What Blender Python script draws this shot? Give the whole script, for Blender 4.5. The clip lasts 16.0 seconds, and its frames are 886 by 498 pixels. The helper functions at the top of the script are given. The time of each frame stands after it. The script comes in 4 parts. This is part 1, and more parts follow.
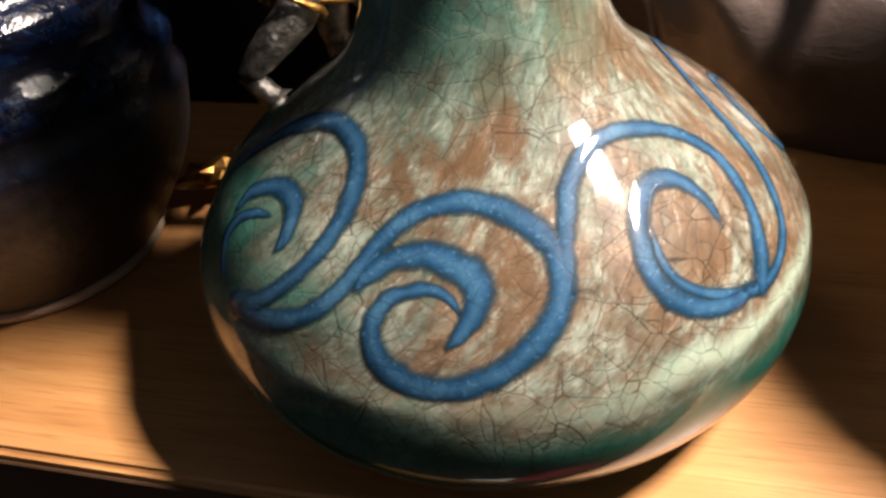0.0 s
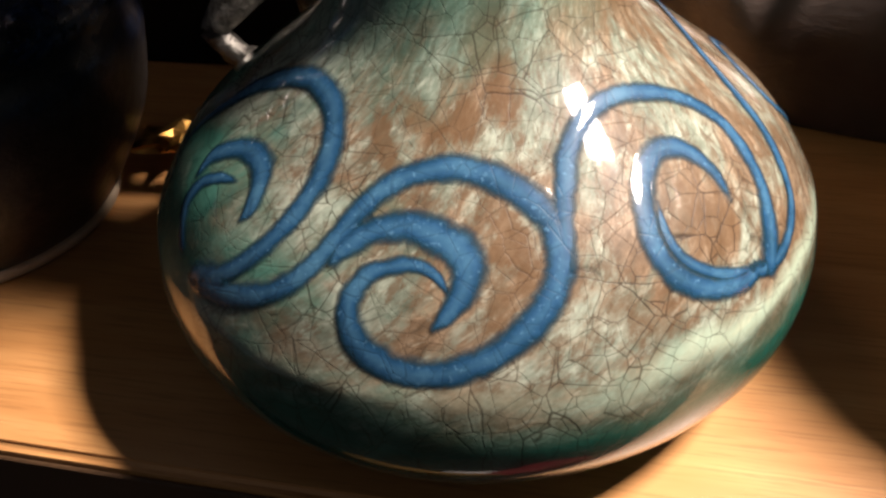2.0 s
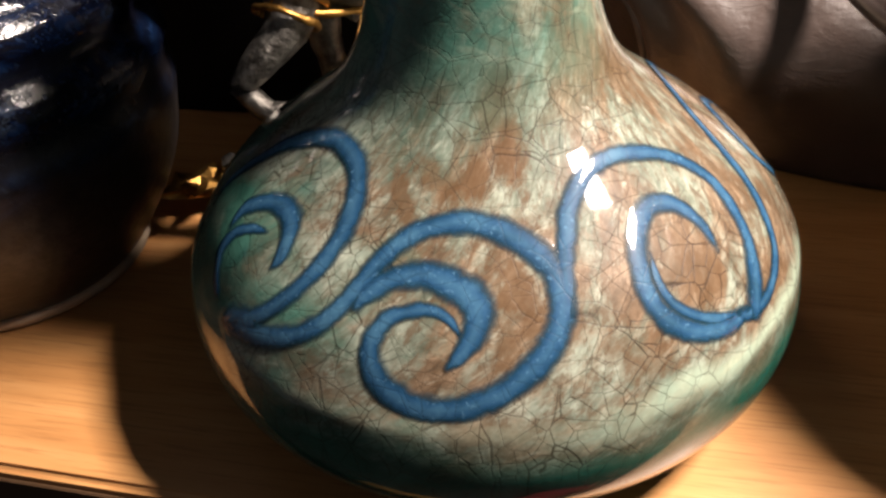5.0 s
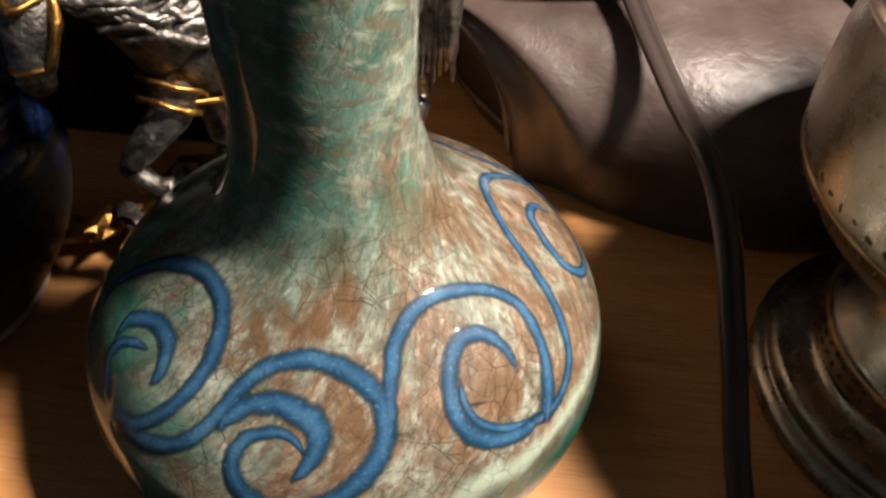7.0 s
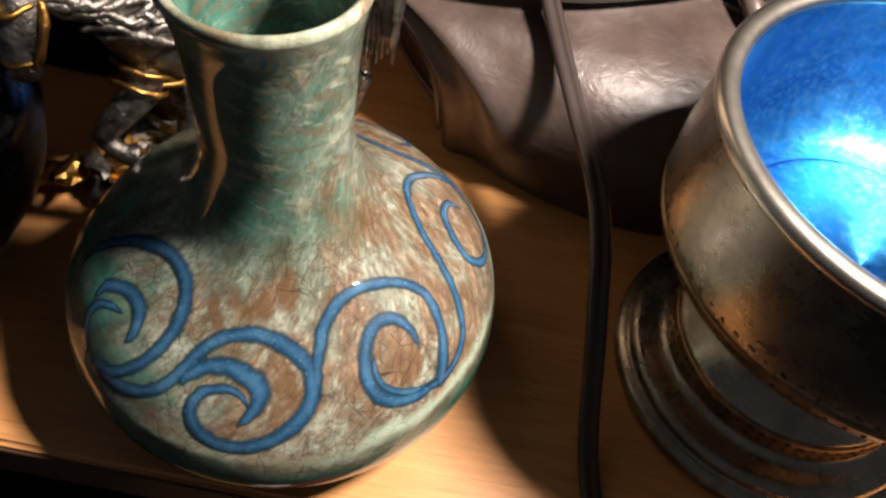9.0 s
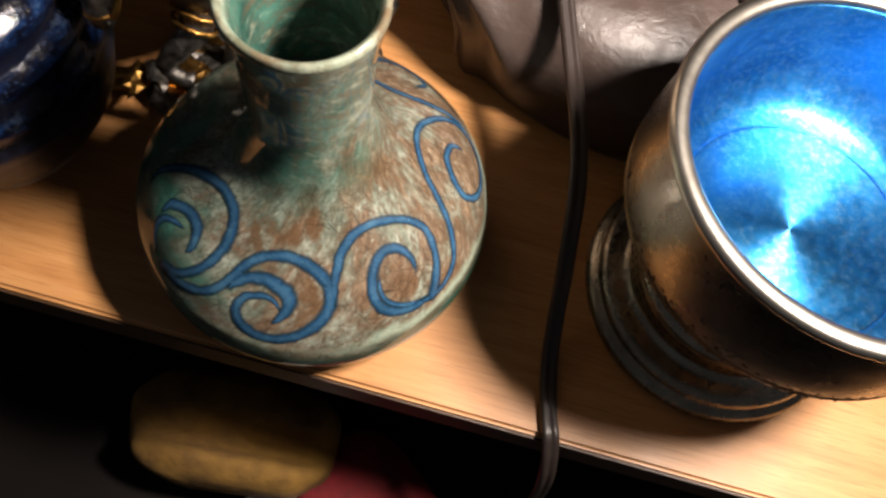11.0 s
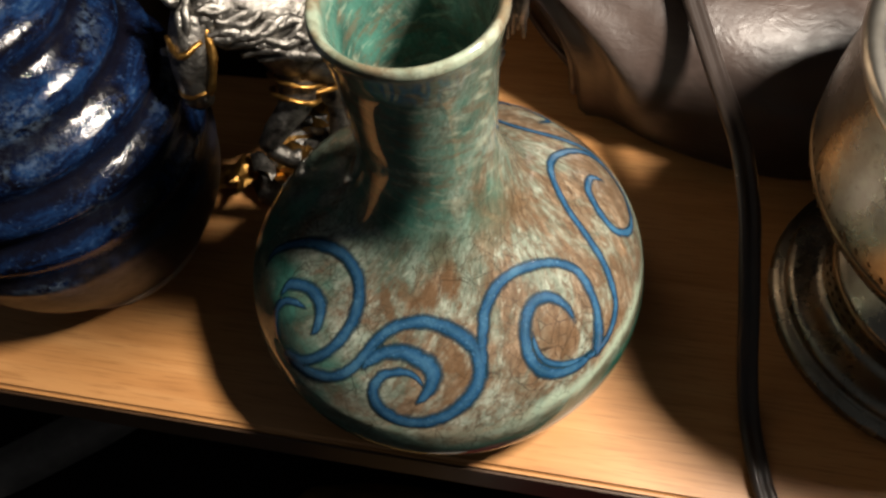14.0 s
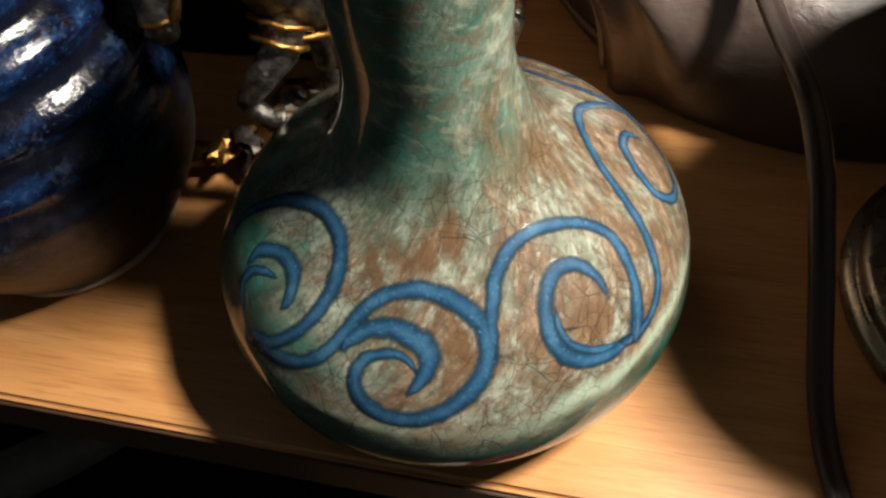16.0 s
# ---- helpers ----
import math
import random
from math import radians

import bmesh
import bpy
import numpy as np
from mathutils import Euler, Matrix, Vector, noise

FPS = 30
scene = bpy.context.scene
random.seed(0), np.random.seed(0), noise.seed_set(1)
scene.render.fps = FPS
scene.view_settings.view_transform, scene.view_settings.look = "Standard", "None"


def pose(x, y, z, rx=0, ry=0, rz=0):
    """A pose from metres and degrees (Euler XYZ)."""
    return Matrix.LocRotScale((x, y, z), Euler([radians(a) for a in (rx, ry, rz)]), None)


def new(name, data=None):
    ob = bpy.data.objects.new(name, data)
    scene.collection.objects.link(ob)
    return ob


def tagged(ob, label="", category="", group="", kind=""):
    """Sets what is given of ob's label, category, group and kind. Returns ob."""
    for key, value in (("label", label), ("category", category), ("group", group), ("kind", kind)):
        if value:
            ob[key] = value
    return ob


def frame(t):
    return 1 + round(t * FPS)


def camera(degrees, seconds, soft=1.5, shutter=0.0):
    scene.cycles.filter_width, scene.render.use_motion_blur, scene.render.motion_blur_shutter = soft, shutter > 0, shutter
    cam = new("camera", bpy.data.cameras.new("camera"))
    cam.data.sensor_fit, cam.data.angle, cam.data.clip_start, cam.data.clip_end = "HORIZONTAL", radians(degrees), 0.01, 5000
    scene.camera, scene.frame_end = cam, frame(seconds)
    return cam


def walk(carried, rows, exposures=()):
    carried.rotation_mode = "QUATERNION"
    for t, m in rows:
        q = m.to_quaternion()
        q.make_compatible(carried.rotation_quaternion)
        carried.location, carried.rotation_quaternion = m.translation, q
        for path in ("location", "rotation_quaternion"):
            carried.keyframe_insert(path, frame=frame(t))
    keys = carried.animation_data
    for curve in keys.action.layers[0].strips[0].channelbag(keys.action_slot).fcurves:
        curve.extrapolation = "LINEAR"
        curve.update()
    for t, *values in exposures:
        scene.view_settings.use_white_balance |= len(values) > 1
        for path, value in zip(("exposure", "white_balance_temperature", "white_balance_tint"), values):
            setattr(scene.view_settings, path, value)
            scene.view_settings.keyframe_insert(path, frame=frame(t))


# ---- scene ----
cam = camera(57.73, 16.0, soft=2.6, shutter=0.4)
ROWS = [
    (0.0, -0.0012, -0.1157, 0.1068, 51.51, 5.52, 0.00),
    (0.5, -0.0075, -0.1138, 0.1031, 50.98, 5.13, -0.35),
    (1.0, -0.0079, -0.1101, 0.1011, 51.00, 4.34, -0.54),
    (1.5, -0.0070, -0.1050, 0.0980, 50.61, 3.14, -1.73),
    (2.0, -0.0043, -0.1083, 0.1005, 49.67, 3.25, -1.45),
    (2.5, -0.0049, -0.1128, 0.1034, 49.79, 3.47, -1.25),
    (3.0, -0.0060, -0.1142, 0.1056, 50.36, 3.71, -0.82),
    (5.5, -0.0033, -0.1147, 0.1104, 52.08, 3.50, -1.08),
    (6.0, 0.0077, -0.1136, 0.1295, 51.04, 3.62, -2.37),
    (6.5, 0.0110, -0.1077, 0.1385, 45.96, 2.21, -3.92),
    (7.0, 0.0106, -0.1095, 0.1500, 44.72, -0.18, -4.44),
    (7.5, 0.0133, -0.1092, 0.1606, 41.18, -2.90, -3.83),
    (8.0, 0.0136, -0.1140, 0.1714, 39.42, -5.06, -4.27),
    (10.5, 0.0103, -0.1107, 0.2259, 26.22, -7.48, -0.50),
    (11.0, 0.0159, -0.1094, 0.2410, 23.01, -6.35, 1.05),
    (11.5, 0.0110, -0.1132, 0.2504, 27.54, -2.50, 1.68),
    (12.0, 0.0078, -0.1077, 0.2446, 29.49, 0.30, 0.61),
    (12.5, 0.0135, -0.1038, 0.2368, 30.93, 2.60, -1.40),
    (13.0, 0.0161, -0.1026, 0.2227, 30.38, 3.57, -2.25),
    (13.5, 0.0104, -0.1048, 0.2109, 30.16, 4.55, -2.78),
    (14.0, 0.0097, -0.1104, 0.2065, 31.38, 4.67, -2.38),
    (14.5, 0.0107, -0.1123, 0.1906, 32.51, 4.80, -1.52),
    (15.0, 0.0104, -0.1134, 0.1763, 32.72, 4.97, -1.31),
    (15.5, 0.0085, -0.1118, 0.1709, 34.54, 5.06, -1.03),
    (16.0, 0.0099, -0.1091, 0.1654, 36.13, 5.24, -0.72),
]
walk(cam, [(t, pose(x, y, z, rx, ry, rz)) for t, x, y, z, rx, ry, rz in ROWS],
     [(0.0, 0.34, 6450, 10), (3.0, 0.34, 6450, 10), (5.5, 0.38, 6500, 10), (6.0, 0.38, 6500, 12), (7.0, 0.15, 6500, 10), (8.0, 0.18, 6500, 10), (10.5, -0.15, 6450, 10),
      (11.5, -0.28, 6550, 10), (12.5, -0.2, 6500, 10), (13.5, -0.3, 6450, 5), (14.5, -0.18, 6400, 2), (16.0, -0.08, 6350, 2)])

# ---- light: one warm table lamp beyond the pewter bowl, a dim room ----
world = bpy.data.worlds.new("room_dark")
scene.world = world
world.use_nodes = True
world.node_tree.nodes["Background"].inputs[0].default_value = (0.84, 0.81, 0.84, 1)
world.node_tree.nodes["Background"].inputs[1].default_value = 0.058
LAMP_AT = (0.193, -0.040, 0.305)
lamp_data = bpy.data.lights.new("table_lamp", "AREA")
lamp_data.shape, lamp_data.size, lamp_data.size_y = "RECTANGLE", 0.055, 0.042
lamp_data.energy, lamp_data.color = 4.5, (1.0, 0.855, 0.755)
lamp = new("table_lamp", lamp_data)
back = (Vector(LAMP_AT) - Vector((0.03, -0.015, 0.02))).normalized()
along = Vector((0.58, -0.81, 0)) - back * Vector((0.58, -0.81, 0)).dot(back)
along.normalize()
lamp.matrix_world = Matrix.Translation(LAMP_AT) @ Matrix((along, back.cross(along), back)).transposed().to_4x4()


# ---- materials ----
class Nodes:
    """A small helper round one node material."""

    def __init__(self, name, **values):
        self.mat = bpy.data.materials.new(name)
        self.mat.use_nodes = True
        self.tree = self.mat.node_tree
        self.bsdf = self.tree.nodes["Principled BSDF"]
        for key, value in values.items():
            self.set(key.replace("_", " "), value)
        self.coord = self.tree.nodes.new("ShaderNodeTexCoord").outputs["Object"]

    def set(self, key, value):
        socket = self.bsdf.inputs[key]
        if isinstance(value, bpy.types.NodeSocket):
            self.tree.links.new(value, socket)
        else:
            socket.default_value = (*value, 1) if isinstance(value, tuple) and len(value) == 3 else value

    def add(self, kind, **inputs):
        node = self.tree.nodes.new(kind)
        for key, value in inputs.items():
            self.put(node, key.replace("_", " "), value)
        return node

    def put(self, node, key, value):
        socket = node.inputs[int(key[1:])] if key[0] == "i" and key[1:].isdigit() else node.inputs[key]
        if isinstance(value, bpy.types.NodeSocket):
            self.tree.links.new(value, socket)
        else:
            socket.default_value = (*value, 1) if isinstance(value, tuple) and len(value) == 3 and socket.type == "RGBA" else value

    def stretch(self, sx, sy, sz, turn=(0, 0, 0)):
        node = self.add("ShaderNodeMapping", Vector=self.coord)
        node.inputs["Scale"].default_value = (sx, sy, sz)
        node.inputs["Rotation"].default_value = turn
        return node.outputs[0]

    def noise(self, scale, detail=4.0, rough=0.55, vector=None, distortion=0.0):
        node = self.add("ShaderNodeTexNoise", Scale=scale, Detail=detail, Roughness=rough, Distortion=distortion)
        self.tree.links.new(vector or self.coord, node.inputs["Vector"])
        return node.outputs["Fac"]

    def ramp(self, value, *stops):
        node = self.add("ShaderNodeValToRGB", Fac=value)
        ramp = node.color_ramp
        while len(ramp.elements) < len(stops):
            ramp.elements.new(0.5)
        for element, (at, colour) in zip(ramp.elements, stops):
            element.position = at
            element.color = (*colour, 1) if isinstance(colour, tuple) else (colour, colour, colour, 1)
        return node.outputs["Color"]

    def mix(self, fac, a, b, blend="MIX"):
        node = self.tree.nodes.new("ShaderNodeMix")
        node.data_type, node.blend_type = "RGBA", blend
        for socket, value in ((node.inputs[0], fac), (node.inputs[6], a), (node.inputs[7], b)):
            if isinstance(value, bpy.types.NodeSocket):
                self.tree.links.new(value, socket)
            else:
                socket.default_value = (*value, 1) if isinstance(value, tuple) else value
        return node.outputs[2]

    def maths(self, operation, a, b=0.0):
        node = self.tree.nodes.new("ShaderNodeMath")
        node.operation = operation
        for socket, value in zip(node.inputs, (a, b)):
            if isinstance(value, bpy.types.NodeSocket):
                self.tree.links.new(value, socket)
            else:
                socket.default_value = value
        return node.outputs[0]

    def axis(self, which):
        return self.add("ShaderNodeSeparateXYZ", Vector=self.coord).outputs[which]

    def bump(self, height, distance, strength=1.0, below=None):
        node = self.add("ShaderNodeBump", Height=height, Distance=distance, Strength=strength)
        if below:
            self.tree.links.new(below, node.inputs["Normal"])
        return node.outputs[0]


def crackle(m, scale):
    """A net of fine hairline cracks: 0 on the crack, 1 off it."""
    wobble = m.add("ShaderNodeTexNoise", Scale=160.0, Detail=2.0).outputs["Color"]
    m.tree.links.new(m.coord, wobble.node.inputs["Vector"])
    bent = m.add("ShaderNodeVectorMath")
    bent.operation = "MULTIPLY_ADD"
    m.tree.links.new(wobble, bent.inputs[0])
    bent.inputs[1].default_value = (0.0012, 0.0012, 0.0012)
    m.tree.links.new(m.coord, bent.inputs[2])
    out = None
    for size in (scale, scale * 0.55):
        cells = m.tree.nodes.new("ShaderNodeTexVoronoi")
        cells.feature = "DISTANCE_TO_EDGE"
        cells.inputs["Scale"].default_value = size
        m.tree.links.new(bent.outputs[0], cells.inputs["Vector"])
        line = m.ramp(cells.outputs["Distance"], (0.0, 0.0), (0.024 if size == scale else 0.018, 1.0))
        out = line if out is None else m.mix(1.0, out, line, "MULTIPLY")
    return out


STAINS = [
    # degrees round, millimetres up, half length, half height, turn, depth
    (-88, 58.6, 6.0, 3.2, 25, 1.0), (-84.5, 53.0, 3.8, 3.2, 60, 1.0), (-96, 50.6, 3.4, 2.2, 20, 0.95), (-107, 50.6, 4.8, 1.5, -20, 0.85),
    (-115, 48.6, 5.0, 1.4, -35, 0.85), (-87.5, 42.0, 3.0, 4.6, 20, 0.95), (-89.6, 37.4, 1.5, 3.0, -25, 0.8), (-52, 39, 5.0, 4.2, 0, 0.75),
    (-34, 29.5, 4.5, 5.5, 30, 0.7), (-93, 28.5, 8.0, 1.5, 5, 0.55), (-69, 34, 4.5, 2.6, 0, 0.5), (-44, 62, 16.0, 6.5, -12, 0.8),
    (-22, 55.5, 8.0, 4.5, -30, 0.6), (-121, 31, 6.0, 2.2, -15, 0.6), (-68, 50, 3.5, 2.2, 30, 0.5), (-60, 69, 10.0, 3.5, 10, 0.5),
]


def vase_glaze():
    m = Nodes("celadon_crackle_glaze", Roughness=0.45, Specular_IOR_Level=0.12, Coat_Weight=1.0, Coat_Roughness=0.05)
    x, y, z = m.axis("X"), m.axis("Y"), m.axis("Z")
    # coordinates that run round and up the pot, for brush marks
    round_it = m.maths("MULTIPLY", m.maths("ARCTAN2", y, x), 0.04)
    skin = m.add("ShaderNodeCombineXYZ", X=round_it, Y=z).outputs[0]

    def brushed(scale, turn, long, detail=5.0, rough=0.62):
        node = m.add("ShaderNodeMapping", Vector=skin)
        node.inputs["Rotation"].default_value = (0, 0, turn)
        flat = m.add("ShaderNodeMapping", Vector=node.outputs[0])
        flat.inputs["Scale"].default_value = (1.0, long, 1.0)
        return m.noise(scale, detail, rough, flat.outputs[0], 0.35)

    # pale celadon, clouded and finely mottled
    cloud = m.maths("ADD", m.maths("MULTIPLY", m.noise(70.0, 4.0, 0.6), 0.6), m.maths("MULTIPLY", brushed(260.0, -0.55, 2.2, 4.0, 0.7), 0.4))
    pale = m.ramp(cloud, (0.35, (0.045, 0.052, 0.036)), (0.47, (0.125, 0.142, 0.110)), (0.64, (0.33, 0.365, 0.300)))
    brown = m.ramp(brushed(170.0, -0.6, 2.4, 5.0, 0.7), (0.34, (0.055, 0.030, 0.015)), (0.52, (0.130, 0.079, 0.046)), (0.70, (0.27, 0.190, 0.125)))
    teal = m.ramp(m.noise(90.0, 4.0), (0.3, (0.008, 0.052, 0.041)), (0.7, (0.070, 0.212, 0.164)))
    # broken brown mottling, most on the side that faces the lamp
    patch = m.maths("ADD", brushed(62.0, -0.5, 1.6, 6.0, 0.7), m.maths("MULTIPLY", x, 1.3))
    patch = m.maths("SUBTRACT", patch, m.maths("MULTIPLY", m.maths("MAXIMUM", m.maths("SUBTRACT", z, 0.070), 0.0), 7.0))
    base = m.mix(m.ramp(patch, (0.44, 0.0), (0.56, 0.85)), pale, brown)
    stipple = m.ramp(m.maths("ADD", brushed(330.0, -0.7, 1.9, 5.0, 0.75), m.maths("MULTIPLY", x, 0.5)), (0.49, 0.0), (0.60, 0.7))
    base = m.mix(stipple, base, (0.082, 0.050, 0.027))
    fleck = m.ramp(brushed(300.0, -0.45, 2.6, 4.0, 0.7), (0.57, 0.0), (0.70, 0.40))
    base = m.mix(fleck, base, (0.42, 0.44, 0.36))
    # iron stains with ragged brushed borders
    fray = m.maths("ADD", m.maths("MULTIPLY", brushed(150.0, -0.5, 2.2, 6.0, 0.75), 3.0), m.maths("MULTIPLY", m.noise(600.0, 3.0), 0.6))
    for around, up, long, high, turn, depth in STAINS:
        ca, sa = math.cos(radians(turn)), math.sin(radians(turn))
        du = m.maths("SUBTRACT", round_it, radians(around) * 0.04)
        dv = m.maths("SUBTRACT", z, up * 0.001)
        p = m.maths("DIVIDE", m.maths("ADD", m.maths("MULTIPLY", du, ca), m.maths("MULTIPLY", dv, sa)), long * 0.001)
        q = m.maths("DIVIDE", m.maths("SUBTRACT", m.maths("MULTIPLY", dv, ca), m.maths("MULTIPLY", du, sa)), high * 0.001)
        gap = m.maths("SQRT", m.maths("ADD", m.maths("MULTIPLY", p, p), m.maths("MULTIPLY", q, q)))
        stain = m.ramp(m.maths("MULTIPLY", m.maths("ADD", gap, fray), 0.25), (0.60, depth), (0.74, 0.0))
        base = m.mix(stain, base, m.mix(0.75, brown, (0.078, 0.044, 0.020)))
    # teal pools round the neck, along the lower belly and, with painted shade, on the far side
    brush = brushed(60.0, -0.3, 2.0)
    height = m.maths("ADD", z, m.maths("MULTIPLY", brush, 0.02))
    neck = m.ramp(m.maths("MULTIPLY", height, 8.0), (0.485, 0.0), (0.60, 0.9))
    side = m.ramp(m.maths("ADD", m.maths("MULTIPLY", x, 16.0), brush), (0.40, 1.0), (0.80, 0.15))
    base = m.mix(m.mix(1.0, neck, side, "MULTIPLY"), base, teal)
    # left side: teal glaze, strengthened to stand for shade away from the lamp
    shaded_flank = m.ramp(m.maths("ADD", m.maths("MULTIPLY", x, 9.0), brush), (0.06, 0.95), (0.34, 0.0))
    base = m.mix(shaded_flank, base, teal)
    # a pale highlight painted as a strip above the teal pool at the foot
    wave = m.maths("ADD", z, m.maths("MULTIPLY", brushed(45.0, 0.0, 1.5, 4.0, 0.6), 0.010))
    highlight_strip = m.mix(1.0, m.ramp(m.maths("MULTIPLY", wave, 10.0), (0.305, 0.0), (0.330, 0.7), (0.352, 0.0)), m.ramp(m.maths("MULTIPLY", x, 10.0), (0.0, 0.3), (0.25, 1.0)), "MULTIPLY")
    base = m.mix(highlight_strip, base, (0.33, 0.43, 0.33))
    foot = m.ramp(m.maths("MULTIPLY", wave, 10.0), (0.262, 1.0), (0.325, 0.0))
    base = m.mix(foot, base, m.mix(m.ramp(m.noise(150.0, 4.0), (0.4, 0.0), (0.7, 0.5)), (0.008, 0.066, 0.046), teal))
    streak = brushed(70.0, 0.12, 6.0)
    smear = m.mix(1.0, m.ramp(streak, (0.50, 0.0), (0.62, 0.6)), m.ramp(m.maths("MULTIPLY", z, 8.0), (0.49, 0.0), (0.60, 1.0)), "MULTIPLY")
    base = m.mix(smear, base, (0.115, 0.080, 0.048))
    cream = m.mix(1.0, m.ramp(brushed(62.0, 0.1, 5.0), (0.54, 0.0), (0.70, 0.6)), m.ramp(m.maths("MULTIPLY", z, 8.0), (0.47, 0.0), (0.6, 1.0)), "MULTIPLY")
    base = m.mix(cream, base, (0.36, 0.40, 0.30))
    # worn lip: the glaze thins to cream and brown on the rim
    lip = m.ramp(m.maths("ADD", m.maths("MULTIPLY", z, 8.0), m.maths("MULTIPLY", m.noise(140.0, 4.0), 0.06)), (0.885, 0.0), (0.915, 0.6))
    base = m.mix(lip, base, m.ramp(m.noise(110.0, 4.0), (0.42, (0.15, 0.095, 0.05)), (0.55, (0.33, 0.36, 0.27))))
    crack = crackle(m, 310.0)
    some = m.mix(1.0, m.ramp(m.noise(60.0, 2.0), (0.36, 0.25), (0.60, 0.9)), m.ramp(m.maths("MULTIPLY", z, 8.0), (0.42, 1.0), (0.60, 0.35)), "MULTIPLY")
    dark = m.mix(1.0, base, (0.14, 0.10, 0.07), "MULTIPLY")
    base = m.mix(m.maths("MULTIPLY", m.maths("SUBTRACT", 1.0, crack), some), base, dark)
    m.set("Base Color", base)
    # the crazing lies under a smooth clear coat
    low = m.bump(m.noise(70.0, 2.0), 0.00016, 0.3)
    m.set("Normal", m.bump(crack, 0.00008, 0.3, m.bump(m.noise(260.0, 5.0, 0.7), 0.00016, 0.6, low)))
    m.set("Coat Normal", low)
    return m.mat


def scroll_glaze():
    m = Nodes("blue_slip_glaze", Roughness=0.45, Specular_IOR_Level=0.12, Coat_Weight=1.0, Coat_Roughness=0.05)
    tone = m.ramp(m.noise(170.0, 5.0, 0.65), (0.32, (0.005, 0.028, 0.062)), (0.5, (0.011, 0.048, 0.112)), (0.68, (0.034, 0.098, 0.170)))
    speck = m.ramp(m.noise(1400.0, 2.0), (0.62, 0.0), (0.72, 0.6))
    thick = m.tree.nodes.new("ShaderNodeAttribute")
    thick.attribute_name = "thick"
    ragged = m.maths("ADD", thick.outputs["Fac"], m.maths("MULTIPLY", m.maths("SUBTRACT", m.noise(420.0, 4.0, 0.65), 0.5), 0.55))
    # thin glaze at the stroke's border breaks to a dark teal, the ridge is paler
    body = m.mix(speck, tone, (0.085, 0.19, 0.31))
    body = m.mix(m.ramp(ragged, (0.62, 0.0), (1.0, 0.35)), body, (0.048, 0.130, 0.205))
    body = m.mix(m.ramp(ragged, (0.34, 0.95), (0.70, 0.0)), body, (0.005, 0.026, 0.042))
    crack = crackle(m, 260.0)
    m.set("Base Color", m.mix(m.maths("MULTIPLY", m.maths("SUBTRACT", 1.0, crack), 0.4), body, (0.006, 0.022, 0.045)))
    m.set("Alpha", m.ramp(ragged, (0.06, 0.0), (0.32, 0.6), (0.56, 1.0)))
    m.set("Normal", m.bump(crack, 0.00008, 0.25, m.bump(m.noise(300.0, 4.0), 0.0001, 0.4)))
    m.set("Coat Normal", m.bump(m.noise(200.0, 2.0), 0.00006, 0.3))
    return m.mat


def wood():
    m = Nodes("beech_veneer", Roughness=0.42)
    along = m.stretch(1.6, 22.0, 22.0)
    fine = m.stretch(7.0, 160.0, 160.0)
    grain = m.noise(9.0, 6.0, 0.6, along, 0.5)
    tone = m.ramp(grain, (0.3, (0.37, 0.167, 0.054)), (0.5, (0.44, 0.213, 0.075)), (0.75, (0.51, 0.272, 0.107)))
    pores = m.ramp(m.noise(9.0, 3.0, 0.6, fine), (0.52, 0.0), (0.66, 0.7))
    m.set("Base Color", m.mix(pores, tone, (0.29, 0.132, 0.044)))
    m.set("Roughness", m.ramp(m.noise(30.0, 3.0), (0.3, 0.36), (0.7, 0.5)))
    m.set("Normal", m.bump(m.noise(9.0, 3.0, 0.6, fine), 0.00008, 0.4))
    return m.mat


